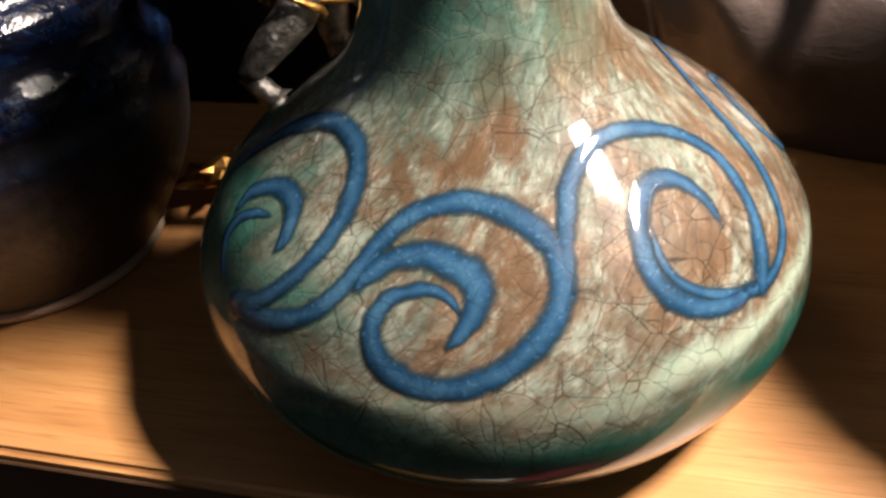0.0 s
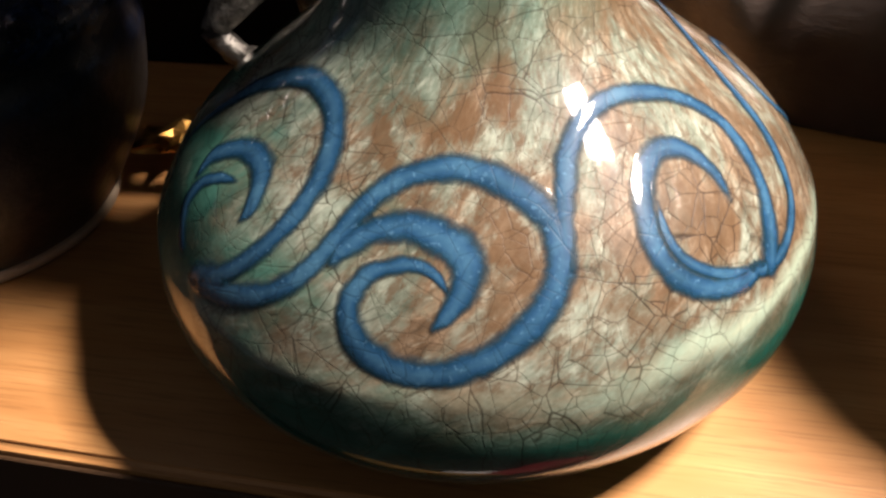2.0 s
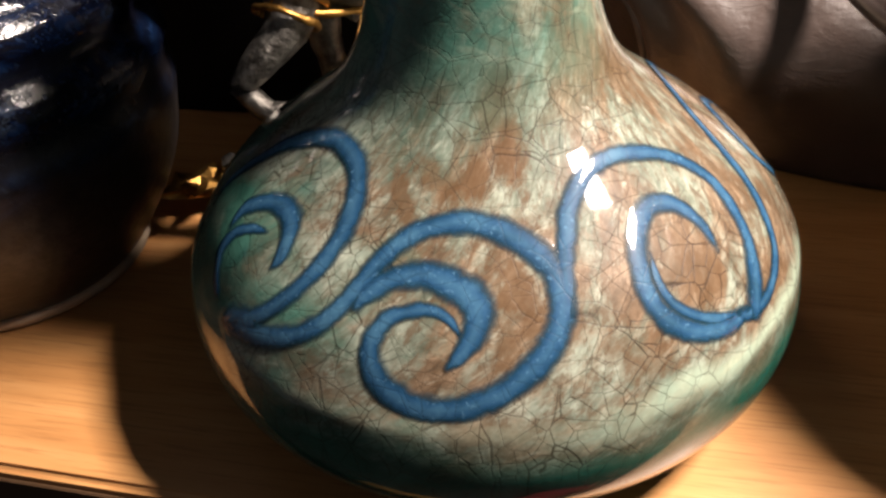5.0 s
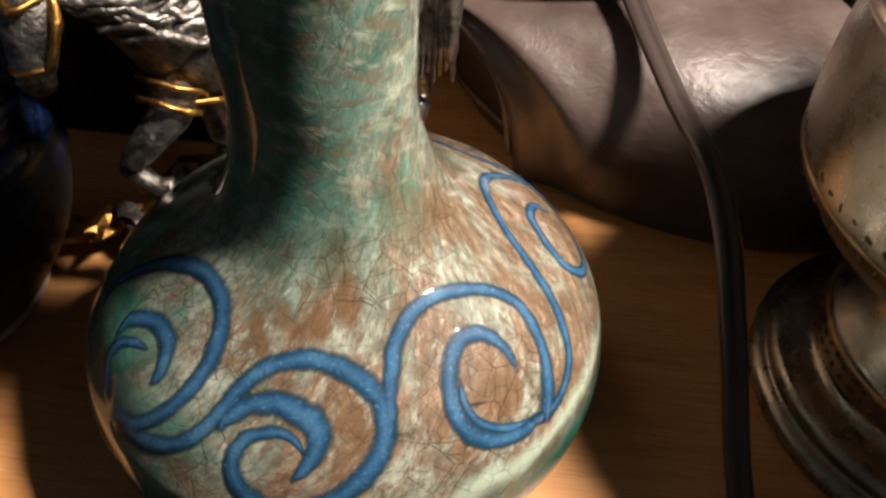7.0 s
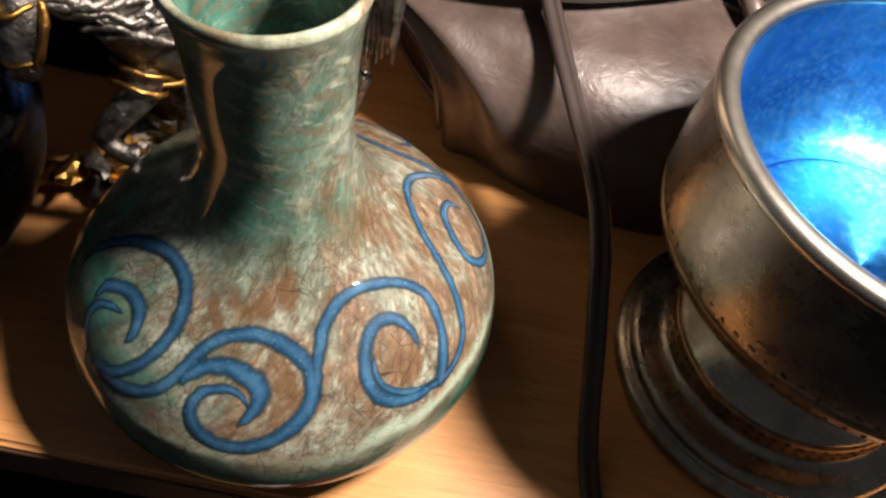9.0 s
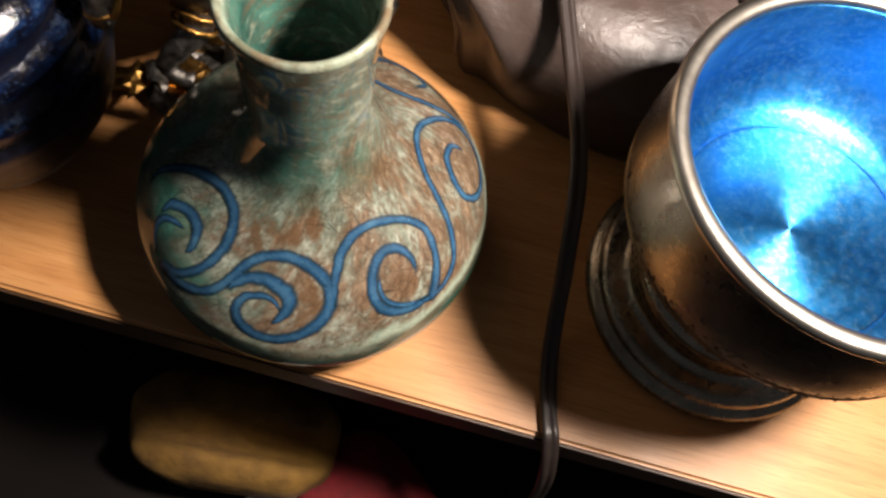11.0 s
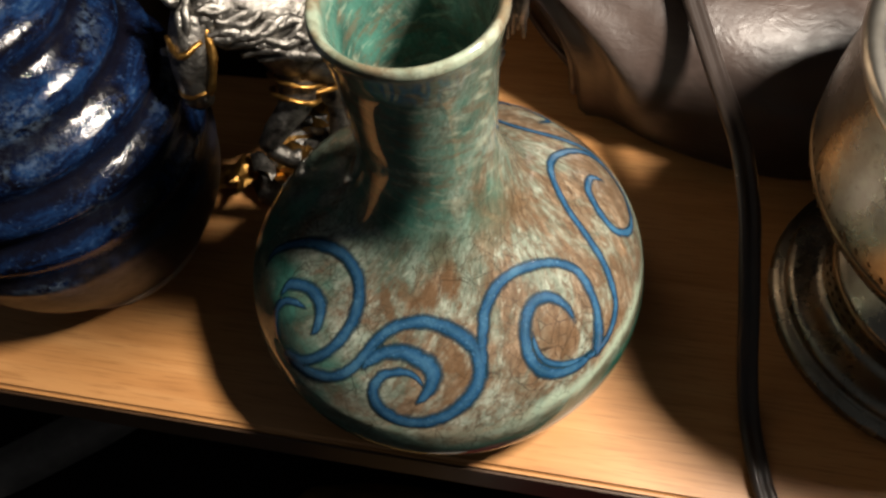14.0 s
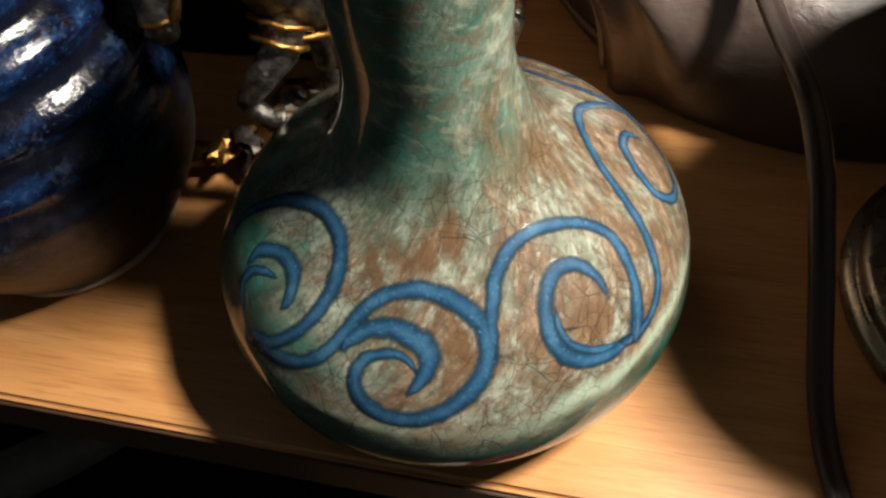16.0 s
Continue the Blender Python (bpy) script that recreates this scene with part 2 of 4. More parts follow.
def cobalt():
    m = Nodes("cobalt_glaze", Roughness=0.16, Specular_IOR_Level=0.35)
    mottle = m.noise(85.0, 6.0, 0.72, m.stretch(1, 1, 2.2), 0.8)
    blue = m.ramp(mottle, (0.42, (0.002, 0.002, 0.005)), (0.53, (0.003, 0.008, 0.028)), (0.63, (0.006, 0.020, 0.062)), (0.76, (0.032, 0.060, 0.105)))
    # paler crystals where the glaze pooled, and small specks
    pool = m.mix(1.0, m.ramp(m.noise(42.0, 3.0), (0.52, 0.0), (0.66, 1.0)), m.ramp(m.noise(520.0, 4.0, 0.7), (0.44, 0.0), (0.66, 0.5)), "MULTIPLY")
    blue = m.mix(pool, blue, (0.16, 0.22, 0.30))
    speck = m.ramp(m.noise(900.0, 3.0), (0.58, 0.0), (0.72, 0.35))
    blue = m.mix(speck, blue, (0.04, 0.08, 0.17))
    # the glaze runs thin and dark in the throwing rings
    ring = m.maths("SINE", m.maths("MULTIPLY", m.axis("Z"), 546.4))
    ring = m.maths("ADD", m.maths("MULTIPLY", ring, 0.5), m.noise(60.0, 4.0))
    blue = m.mix(m.ramp(ring, (0.10, 0.9), (0.50, 0.0)), blue, (0.003, 0.003, 0.006))
    # bare dark clay below, kept extra dark in place of the vase's shadow
    low = m.maths("ADD", m.axis("Z"), m.maths("MULTIPLY", m.noise(40.0, 4.0), 0.022))
    clay = m.ramp(m.noise(300.0, 5.0, 0.7), (0.35, (0.006, 0.005, 0.005)), (0.7, (0.036, 0.029, 0.026)))
    m.set("Base Color", m.mix(m.ramp(m.maths("MULTIPLY", low, 10.0), (0.40, 1.0), (0.58, 0.0)), blue, clay))
    m.set("Roughness", m.mix(m.ramp(m.maths("MULTIPLY", low, 10.0), (0.44, 1.0), (0.62, 0.0)), m.ramp(m.noise(130.0, 4.0), (0.35, 0.08), (0.65, 0.24)), (0.42, 0.42, 0.42)))
    m.set("Specular IOR Level", m.ramp(m.maths("MULTIPLY", low, 10.0), (0.44, 0.5), (0.62, 0.32)))
    m.set("Normal", m.bump(m.noise(420.0, 4.0), 0.0004, 0.4, m.bump(m.noise(1500.0, 2.0), 0.0002, 0.3)))
    return m.mat


def pewter():
    m = Nodes("tarnished_pewter", Metallic=1.0, Roughness=0.3)
    tone = m.ramp(m.noise(38.0, 6.0, 0.68), (0.3, (0.18, 0.158, 0.122)), (0.55, (0.36, 0.335, 0.28)), (0.8, (0.52, 0.49, 0.42)))
    stain = m.ramp(m.noise(95.0, 5.0, 0.7), (0.54, 0.0), (0.68, 0.5))
    tone = m.mix(stain, tone, (0.165, 0.135, 0.100))
    spots = m.ramp(m.noise(620.0, 4.0, 0.75), (0.60, 0.0), (0.72, 0.7))
    m.set("Base Color", m.mix(spots, tone, (0.055, 0.040, 0.028)))
    m.set("Roughness", m.ramp(m.noise(120.0, 5.0, 0.65), (0.3, 0.20), (0.7, 0.38)))
    turned = m.bump(m.noise(80.0, 4.0, 0.6, m.stretch(1, 1, 18)), 0.00016, 0.45)
    m.set("Normal", m.bump(m.noise(700.0, 4.0, 0.7), 0.00005, 0.35, turned))
    return m.mat


def blue_metal():
    m = Nodes("blue_anodised_metal", Metallic=1.0, Roughness=0.3, Anisotropic=0.75, Anisotropic_Rotation=0.25)
    tone = m.ramp(m.noise(70.0, 5.0), (0.2, (0.012, 0.19, 0.54)), (0.8, (0.05, 0.34, 0.74)))
    dust = m.mix(1.0, m.ramp(m.noise(620.0, 4.0, 0.7), (0.46, 0.0), (0.68, 0.65)), m.ramp(m.noise(40.0, 3.0), (0.35, 0.35), (0.6, 1.0)), "MULTIPLY")
    m.set("Base Color", m.mix(dust, tone, (0.20, 0.46, 0.70)))
    m.set("Roughness", m.ramp(m.noise(300.0, 4.0), (0.3, 0.30), (0.7, 0.38)))
    tangent = m.tree.nodes.new("ShaderNodeTangent")
    tangent.direction_type, tangent.axis = "RADIAL", "Z"
    m.tree.links.new(tangent.outputs[0], m.bsdf.inputs["Tangent"])
    m.set("Normal", m.bump(m.noise(500.0, 4.0), 0.00004, 0.3))
    return m.mat


def leather():
    m = Nodes("dark_leather", Roughness=0.32)
    m.set("Base Color", m.ramp(m.noise(40.0, 5.0), (0.3, (0.027, 0.018, 0.015)), (0.7, (0.068, 0.049, 0.042))))
    m.set("Roughness", m.ramp(m.noise(75.0, 5.0, 0.65), (0.3, 0.28), (0.7, 0.52)))
    pores = m.bump(m.noise(900.0, 3.0), 0.00008, 0.5)
    creases = m.bump(m.noise(120.0, 5.0, 0.6, m.stretch(1, 1, 2.2), 1.2), 0.0008, 0.35, pores)
    m.set("Normal", m.bump(m.noise(45.0, 4.0, 0.55), 0.0018, 0.35, creases))
    return m.mat


def plain(name, low, high, rough, scale=120.0, metal=0.0, relief=0.0002, sheen=0.0):
    m = Nodes(name, Metallic=metal, Roughness=rough)
    m.set("Base Color", m.ramp(m.noise(scale, 5.0, 0.6), (0.3, low), (0.7, high)))
    m.set("Normal", m.bump(m.noise(scale * 3, 4.0), relief, 0.5))
    if sheen:
        m.set("Sheen Weight", sheen)
    return m.mat


GLAZE, SCROLL, WOOD, COBALT = vase_glaze(), scroll_glaze(), wood(), cobalt()
PEWTER, BLUE, LEATHER = pewter(), blue_metal(), leather()
BARE_CLAY = plain("bare_clay", (0.30, 0.22, 0.15), (0.42, 0.33, 0.24), 0.8)
PIPING = plain("brown_leather_piping", (0.05, 0.026, 0.014), (0.09, 0.05, 0.028), 0.45, 90.0)
EDGE = plain("dark_edge_band", (0.05, 0.026, 0.012), (0.08, 0.042, 0.02), 0.5, 40.0)
WORN_GILT = plain("worn_gilt", (0.13, 0.085, 0.045), (0.33, 0.235, 0.135), 0.36, 160.0, 1.0, 0.0003)
BRIGHT = plain("rubbed_pewter", (0.50, 0.47, 0.41), (0.72, 0.69, 0.62), 0.3, 120.0, 1.0, 0.0001)
STUD = plain("blackened_studs", (0.045, 0.032, 0.020), (0.13, 0.09, 0.05), 0.5, 500.0, 1.0)
CORD = plain("brown_pvc", (0.022, 0.016, 0.014), (0.036, 0.027, 0.023), 0.34, 60.0)
SILVER = plain("antiqued_silver", (0.040, 0.036, 0.031), (0.31, 0.295, 0.27), 0.46, 280.0, 1.0, 0.0009)
GOLD = plain("gold_paint", (0.20, 0.10, 0.025), (0.58, 0.33, 0.09), 0.4, 260.0, 1.0, 0.0006)
# near-black puts deep shade into the surrounding boards; also the box's own black
SHADE_BOX_BLACK = plain("shade_and_box_black", (0.004, 0.003, 0.003), (0.008, 0.006, 0.005), 0.7, 14.0)
SHADE_BOX_BLACK.node_tree.nodes["Principled BSDF"].inputs["Specular IOR Level"].default_value = 0.12
# plush and cloths under the shelf: base colours lowered for the shelf's shade
YELLOW = plain("yellow_plush", (0.07, 0.034, 0.006), (0.22, 0.120, 0.018), 0.9, 45.0, 0.0, 0.0016)
RED = plain("red_cloth", (0.09, 0.004, 0.006), (0.18, 0.006, 0.010), 0.85, 90.0, 0.0, 0.0008)
WHITE = plain("white_cloth", (0.40, 0.37, 0.38), (0.55, 0.52, 0.52), 0.85, 90.0, 0.0, 0.0008)
CARD = plain("bare_cardboard", (0.36, 0.27, 0.19), (0.48, 0.38, 0.28), 0.8, 60.0)
GREY = plain("grey_cloth", (0.10, 0.095, 0.09), (0.17, 0.16, 0.15), 0.85, 90.0, 0.0, 0.0008)


# ---- mesh helpers ----
def part(name, bm, material, parent=None, label="", smooth=True):
    """Links a bmesh as one mesh object, under a thing or a part."""
    mesh = bpy.data.meshes.new(name)
    bmesh.ops.recalc_face_normals(bm, faces=bm.faces)
    for face in bm.faces:
        face.smooth = smooth
    bm.to_mesh(mesh)
    bm.free()
    for one in material if isinstance(material, list) else [material]:
        mesh.materials.append(one)
    ob = new(name, mesh)
    if parent is not None:
        ob.parent = parent
    if label:
        tagged(ob, label)
    return ob


def thing(name, at, label, category, group="", kind=""):
    ob = new(name)
    ob.empty_display_size = 0.02
    ob.matrix_world = at if isinstance(at, Matrix) else Matrix.Translation(at)
    return tagged(ob, label, category, group, kind)


def glide(points, steps):
    """A smooth curve through points of any dimension."""
    pts = [np.array(p, float) for p in points]
    pts = [2 * pts[0] - pts[1]] + pts + [2 * pts[-1] - pts[-2]]
    out = []
    for a, b, c, d in zip(pts, pts[1:], pts[2:], pts[3:]):
        for k in range(steps):
            u = k / steps
            out.append(0.5 * (2 * b + (c - a) * u + (2 * a - 5 * b + 4 * c - d) * u**2 + (3 * b - a - 3 * c + d) * u**3))
    return out + [pts[-2]]


def lathe(profile, around=96, steps=5, shape=None):
    """Turns a smooth (radius, height) profile about z. shape(angle, r, z) may bend each point."""
    line = glide(profile, steps) if steps > 1 else [np.array(p, float) for p in profile]
    bm = bmesh.new()
    rings = []
    for r, z in line:
        ring = []
        for k in range(around):
            a = 2 * math.pi * k / around
            rr, zz = shape(a, r, z) if shape else (r, z)
            ring.append(bm.verts.new((max(rr, 1e-5) * math.cos(a), max(rr, 1e-5) * math.sin(a), zz)))
        rings.append(ring)
    for low, high in zip(rings, rings[1:]):
        for k in range(around):
            bm.faces.new((low[k], low[(k + 1) % around], high[(k + 1) % around], high[k]))
    if line[0][0] > 0.001 and line[-1][0] > 0.001:
        for k in range(around):
            bm.faces.new((rings[-1][k], rings[-1][(k + 1) % around], rings[0][(k + 1) % around], rings[0][k]))
    else:
        for ring, (r, z) in ((rings[0], line[0]), (rings[-1], line[-1])):
            bm.faces.new(ring)
    return bm


def sweep(bm, path, section, width=lambda u: 1.0, flat=Vector((0, 0, 1)), mat=0):
    """Sweeps a closed (side, up) section along a path; up keeps close to flat."""
    rings, path = [], [Vector(p) for p in path]
    for i, p in enumerate(path):
        way = (path[min(i + 1, len(path) - 1)] - path[max(i - 1, 0)]).normalized()
        side = way.cross(flat)
        side = side.normalized() if side.length > 1e-4 else Vector((1, 0, 0))
        up = side.cross(way)
        w = width(i / (len(path) - 1))
        rings.append([bm.verts.new(p + side * (s * w) + up * (h * w)) for s, h in section])
    n = len(section)
    faces = []
    for low, high in zip(rings, rings[1:]):
        faces += [bm.faces.new((low[k], low[(k + 1) % n], high[(k + 1) % n], high[k])) for k in range(n)]
    faces += [bm.faces.new(rings[0]), bm.faces.new(rings[-1])]
    for face in faces:
        face.material_index = mat
    return bm


def disc_section(radius, n=10):
    return [(radius * math.cos(2 * math.pi * k / n), radius * math.sin(2 * math.pi * k / n)) for k in range(n)]


def blob(bm, at, size, turn=(0, 0, 0), mat=0, detail=14, rough=0.0):
    """An ellipsoid, joined into bm."""
    if rough:
        made = bmesh.ops.create_icosphere(bm, subdivisions=2, radius=1.0)
    else:
        made = bmesh.ops.create_uvsphere(bm, u_segments=detail, v_segments=detail // 2 + 2, radius=1.0)
    m = Matrix.LocRotScale(at, Euler([radians(a) for a in turn]), size)
    bmesh.ops.transform(bm, matrix=m, verts=made["verts"])
    if rough:
        for v in made["verts"]:
            v.co += (v.co - Vector(at)) * rough * noise.noise(v.co * 420 + Vector((7, 3, 1)))
    for face in {f for v in made["verts"] for f in v.link_faces}:
        face.material_index = mat


def slab(bm, low, high, bevel=0.0):
    made = bmesh.ops.create_cube(bm, size=1.0)
    size = Vector(high) - Vector(low)
    bmesh.ops.transform(bm, matrix=Matrix.Translation((Vector(low) + Vector(high)) / 2) @ Matrix.Diagonal((*size, 1)), verts=made["verts"])
    if bevel:
        edges = {e for v in made["verts"] for e in v.link_edges}
        bmesh.ops.bevel(bm, geom=list(edges), offset=bevel, segments=3, affect="EDGES")
    return bm


# ---- the shelf and the dark room ----
SHELF_TURN = math.degrees(math.atan(-0.2343))
SHELF = pose(0, -0.0488, 0, 0, 0, SHELF_TURN)


def structure(name, bm, material, m, label, category):
    ob = part(name, bm, material, None, label, smooth=False)
    ob.matrix_world = m
    return tagged(ob, label, category, "", "structure")


board = structure("shelf_board", slab(bmesh.new(), (-0.6, 0, -0.017), (0.6, 0.30, 0.0), 0.0012), WOOD, SHELF, "light beech veneer shelf board with a dark straight front edge", "shelf")
part("edge_band", slab(bmesh.new(), (-0.6, -0.0008, -0.0168), (0.6, -0.0001, -0.0022), 0.0002), EDGE, board, "dark brown edge band", smooth=False)
# back panel, floor and lower board: deep shade is in their colour
structure("wall_back", slab(bmesh.new(), (-0.6, 0.301, -0.7), (0.6, 0.33, 0.9)), SHADE_BOX_BLACK, SHELF, "back panel behind the shelf, coloured near-black for deep shade", "wall")
structure("floor", slab(bmesh.new(), (-1.6, -2.2, -0.75), (1.6, 0.33, -0.701)), SHADE_BOX_BLACK, SHELF, "floor below the shelf, coloured near-black for deep shade", "floor")
structure("lower_shelf", slab(bmesh.new(), (-0.6, -0.20, -0.147), (0.6, 0.30, -0.125), 0.0015), SHADE_BOX_BLACK, SHELF, "lower board under the shelf, coloured near-black for deep shade", "shelf")

# ---- the crackle-glazed vase ----
VASE = [(0.0300, 0.0), (0.0348, 0.002), (0.0468, 0.008), (0.0510, 0.014), (0.0521, 0.020), (0.0512, 0.026), (0.0494, 0.030), (0.0433, 0.038),
        (0.0328, 0.046), (0.0210, 0.056), (0.0158, 0.071), (0.0154, 0.086), (0.0162, 0.100), (0.0178, 0.108)]
VASE_Z = np.array([z for r, z in VASE])
VASE_R = np.array([r for r, z in VASE])
VASE_SLOPE = np.gradient(VASE_R, VASE_Z)


def vase_radius(z):
    i = int(np.clip(np.searchsorted(VASE_Z, z) - 1, 0, len(VASE_Z) - 2))
    d = VASE_Z[i + 1] - VASE_Z[i]
    u = min(max((z - VASE_Z[i]) / d, 0), 1)
    a, b, s, e = VASE_R[i], VASE_R[i + 1], VASE_SLOPE[i] * d, VASE_SLOPE[i + 1] * d
    return (2 * u**3 - 3 * u**2 + 1) * a + (u**3 - 2 * u**2 + u) * s + (3 * u**2 - 2 * u**3) * b + (u**3 - u**2) * e


def hand_thrown(a, r, z):
    wob = noise.noise(Vector((math.cos(a) * 1.3, math.sin(a) * 1.3, z * 45)))
    return r + (0.00035 if z > 0.06 else 0.00003) * wob, z + 0.0003 * wob * (z > 0.1)


def scroll(points, widths, parent):
    """A raised glaze stroke on the belly: points are (degrees round, millimetres up)."""
    line = glide([(radians(a), h * 0.001) for a, h in points], 8)
    wide = np.interp(np.linspace(0, 1, len(line)), np.linspace(0, 1, len(widths)), widths) * 0.00070
    across = [-1.7, -1.45, -1.1, -0.6, 0.0, 0.6, 1.1, 1.45, 1.7]
    rise = [-0.00005, 0.00005, 0.00008, 0.00015, 0.00018, 0.00015, 0.00008, 0.00005, -0.00005]

    def spot(a, z, lift):
        d = 0.0004
        slope = (vase_radius(z + d) - vase_radius(z - d)) / (2 * d)
        r = vase_radius(z)
        n = Vector((math.cos(a), math.sin(a), -slope)).normalized()
        return Vector((r * math.cos(a), r * math.sin(a), z)) + n * lift, n

    bm = bmesh.new()
    rows = []
    for i, (a, z) in enumerate(line):
        p, n = spot(a, z, 0)
        b, c = line[max(i - 1, 0)], line[min(i + 1, len(line) - 1)]
        way = (spot(c[0], c[1], 0)[0] - spot(b[0], b[1], 0)[0]).normalized()
        side = way.cross(n).normalized()
        w = wide[i] * (1 + 0.12 * noise.noise(p * 190) + 0.05 * noise.noise(p * 700))
        row = []
        for s, h in zip(across, rise):
            q = p + side * (s * w)
            lift = h * min(1.0, w / 0.0011)
            row.append(bm.verts.new(spot(math.atan2(q.y, q.x), q.z, lift)[0]))
        rows.append(row)
    for low, high in zip(rows, rows[1:]):
        for k in range(len(across) - 1):
            bm.faces.new((low[k], low[k + 1], high[k + 1], high[k]))
    bm.faces.new(rows[0])
    bm.faces.new(rows[-1])
    ob = part("glaze_scroll", bm, SCROLL, parent, "raised blue slip scroll")
    thick = ob.data.attributes.new("thick", "FLOAT", "POINT")
    # the brush lifts off at both ends
    ends = [min(1.0, 0.15 + min(i, len(rows) - 1 - i) / 7) for i in range(len(rows))]
    thick.data.foreach_set("value", [(1 - abs(s) / 1.7) * e for e in ends for s in across])
    return ob


vase = thing("vase", (0, 0, 0), "squat crackle-glazed celadon and brown pottery vase with blue scrolls", "vase")
part("body", lathe(VASE + [(0.0183, 0.1098), (0.0178, 0.1112), (0.0166, 0.1110), (0.0154, 0.1085), (0.0140, 0.098), (0.0132, 0.084), (0.0138, 0.070),
                           (0.0190, 0.056), (0.0300, 0.045), (0.0420, 0.034), (0.0460, 0.020), (0.0400, 0.009), (0.0200, 0.005), (0.0, 0.005)], 160, 5, hand_thrown), GLAZE, vase)
part("foot_ring", lathe([(0.0290, 0.0003), (0.0296, 0.0), (0.0304, 0.0004), (0.0318, 0.0012), (0.0300, 0.0018), (0.0290, 0.0016)], 96, 2), BARE_CLAY, vase, "bare pale clay foot ring")
scroll([(-171.0, 35.5), (-173.5, 40.5), (-166.0, 47.0), (-150.0, 51.0), (-136.0, 50.9), (-128.4, 48.4), (-126.4, 44.6), (-128.4, 40.6), (-132.8, 36.6), (-138.5, 33.0), (-141.5, 31.6)],
       [0.9, 1.5, 1.9, 2.0, 1.9, 1.6, 1.5, 1.6], vase)
scroll([(-156.8, 38.0), (-157.4, 41.0), (-150.2, 43.5), (-142.8, 43.6), (-139.2, 42.2), (-137.8, 40.4), (-138.6, 38.8)], [0.8, 1.6, 2.1, 2.3, 1.9, 1.3, 0.5], vase)
scroll([(-147.8, 31.6), (-151.5, 33.4), (-155.1, 36.2), (-154.2, 38.8), (-150.1, 40.5), (-144.6, 41.4)], [1.0, 1.2, 1.3, 1.2, 1.0, 0.4], vase)
scroll([(-143.5, 31.0), (-137.0, 31.9), (-130.0, 33.7), (-123.4, 36.4), (-119.4, 39.4), (-116.0, 42.6), (-112.0, 45.0), (-105.9, 46.6), (-96.6, 47.2), (-87.2, 46.0), (-80.7, 43.6), (-79.2, 40.8),
        (-81.8, 37.8), (-86.6, 34.9), (-92.6, 32.4), (-99.5, 31.0), (-105.8, 31.4), (-110.2, 33.3), (-112.4, 36.0), (-111.6, 38.2), (-108.8, 39.5), (-103.6, 40.2), (-99.6, 39.6), (-97.0, 38.0)],
       [2.0, 1.7, 1.5, 1.6, 1.9, 2.2, 2.1, 2.0, 2.0, 2.0, 1.5, 1.0, 0.4], vase)
scroll([(-117.5, 38.8), (-115.4, 40.7), (-111.0, 42.2), (-104.4, 42.8), (-98.0, 42.0), (-94.6, 40.6), (-95.0, 38.8), (-97.4, 36.6), (-100.0, 35.0)], [0.8, 1.6, 1.9, 2.3, 2.6, 2.5, 2.0, 1.3, 0.5], vase)
scroll([(-78.6, 39.0), (-78.0, 41.8), (-75.6, 44.8), (-71.5, 47.8), (-62.5, 50.0), (-50.6, 50.1), (-37.6, 47.8), (-31.1, 43.7), (-34.6, 39.2), (-39.0, 35.6), (-42.8, 32.6), (-45.4, 30.4)],
       [1.3, 1.5, 1.6, 1.6, 1.5, 1.3, 1.3, 1.6, 2.0, 1.8], vase)
scroll([(-45.2, 38.8), (-44.0, 41.8), (-47.0, 44.4), (-54.0, 45.1), (-60.4, 43.2), (-63.4, 40.4), (-63.4, 37.6), (-60.2, 35.0), (-55.0, 33.0), (-50.0, 32.3), (-45.0, 32.4)],
       [0.8, 1.3, 1.7, 1.8, 1.9, 1.8, 1.7, 1.4, 1.2], vase)
scroll([(-59.0, 42.2), (-60.6, 40.0), (-60.2, 37.8), (-57.2, 35.6), (-52.6, 33.8), (-47.2, 32.7)], [0.4, 0.8, 0.9, 0.9, 1.0, 0.8], vase)
scroll([(-49.0, 32.8), (-45.5, 31.8), (-38.9, 31.6), (-31.0, 33.8), (-24.2, 38.4), (-12.0, 45.6), (-4.0, 48.4), (8.8, 49.6), (20.0, 47.8), (26.4, 42.4), (24.4, 36.0), (16.0, 31.4), (4.4, 31.2), (-3.8, 33.8),
        (-7.4, 38.4), (-2.4, 41.6), (6.4, 42.8), (13.0, 41.0), (12.4, 38.0)],
       [1.3, 1.2, 1.1, 1.2, 1.3, 1.3, 1.3, 1.2, 1.2, 1.3, 1.4, 1.3, 0.6], vase)
scroll([(12.0, 31.5), (25.0, 34.5), (33.0, 41.0), (46.0, 48.5), (62.0, 50.0), (72.0, 46.0), (66.0, 40.0), (55.0, 36.5), (46.0, 37.5), (45.0, 42.0)],
       [1.0, 1.2, 1.3, 1.3, 1.2, 0.8], vase)
scroll([(-145.0, 30.4), (-142.0, 31.6), (-138.5, 32.8), (-135.0, 33.6)], [1.6, 2.6, 2.4, 1.2], vase)

# ---- the ribbed cobalt bottle ----
bottle = thing("bottle_vase", (-0.1043, 0.0318, 0), "ribbed cobalt blue glazed pottery bottle with a dark lower belly", "vase")


def throwing_rings(a, r, z):
    up = min(max((z - 0.034) / 0.02, 0), 1)
    return r + 0.0016 * up * math.sin(z * 2 * math.pi / 0.0115 + 0.7 * math.sin(a + 0.6)) + 0.0003 * noise.noise(Vector((math.cos(a), math.sin(a), z * 40))), z


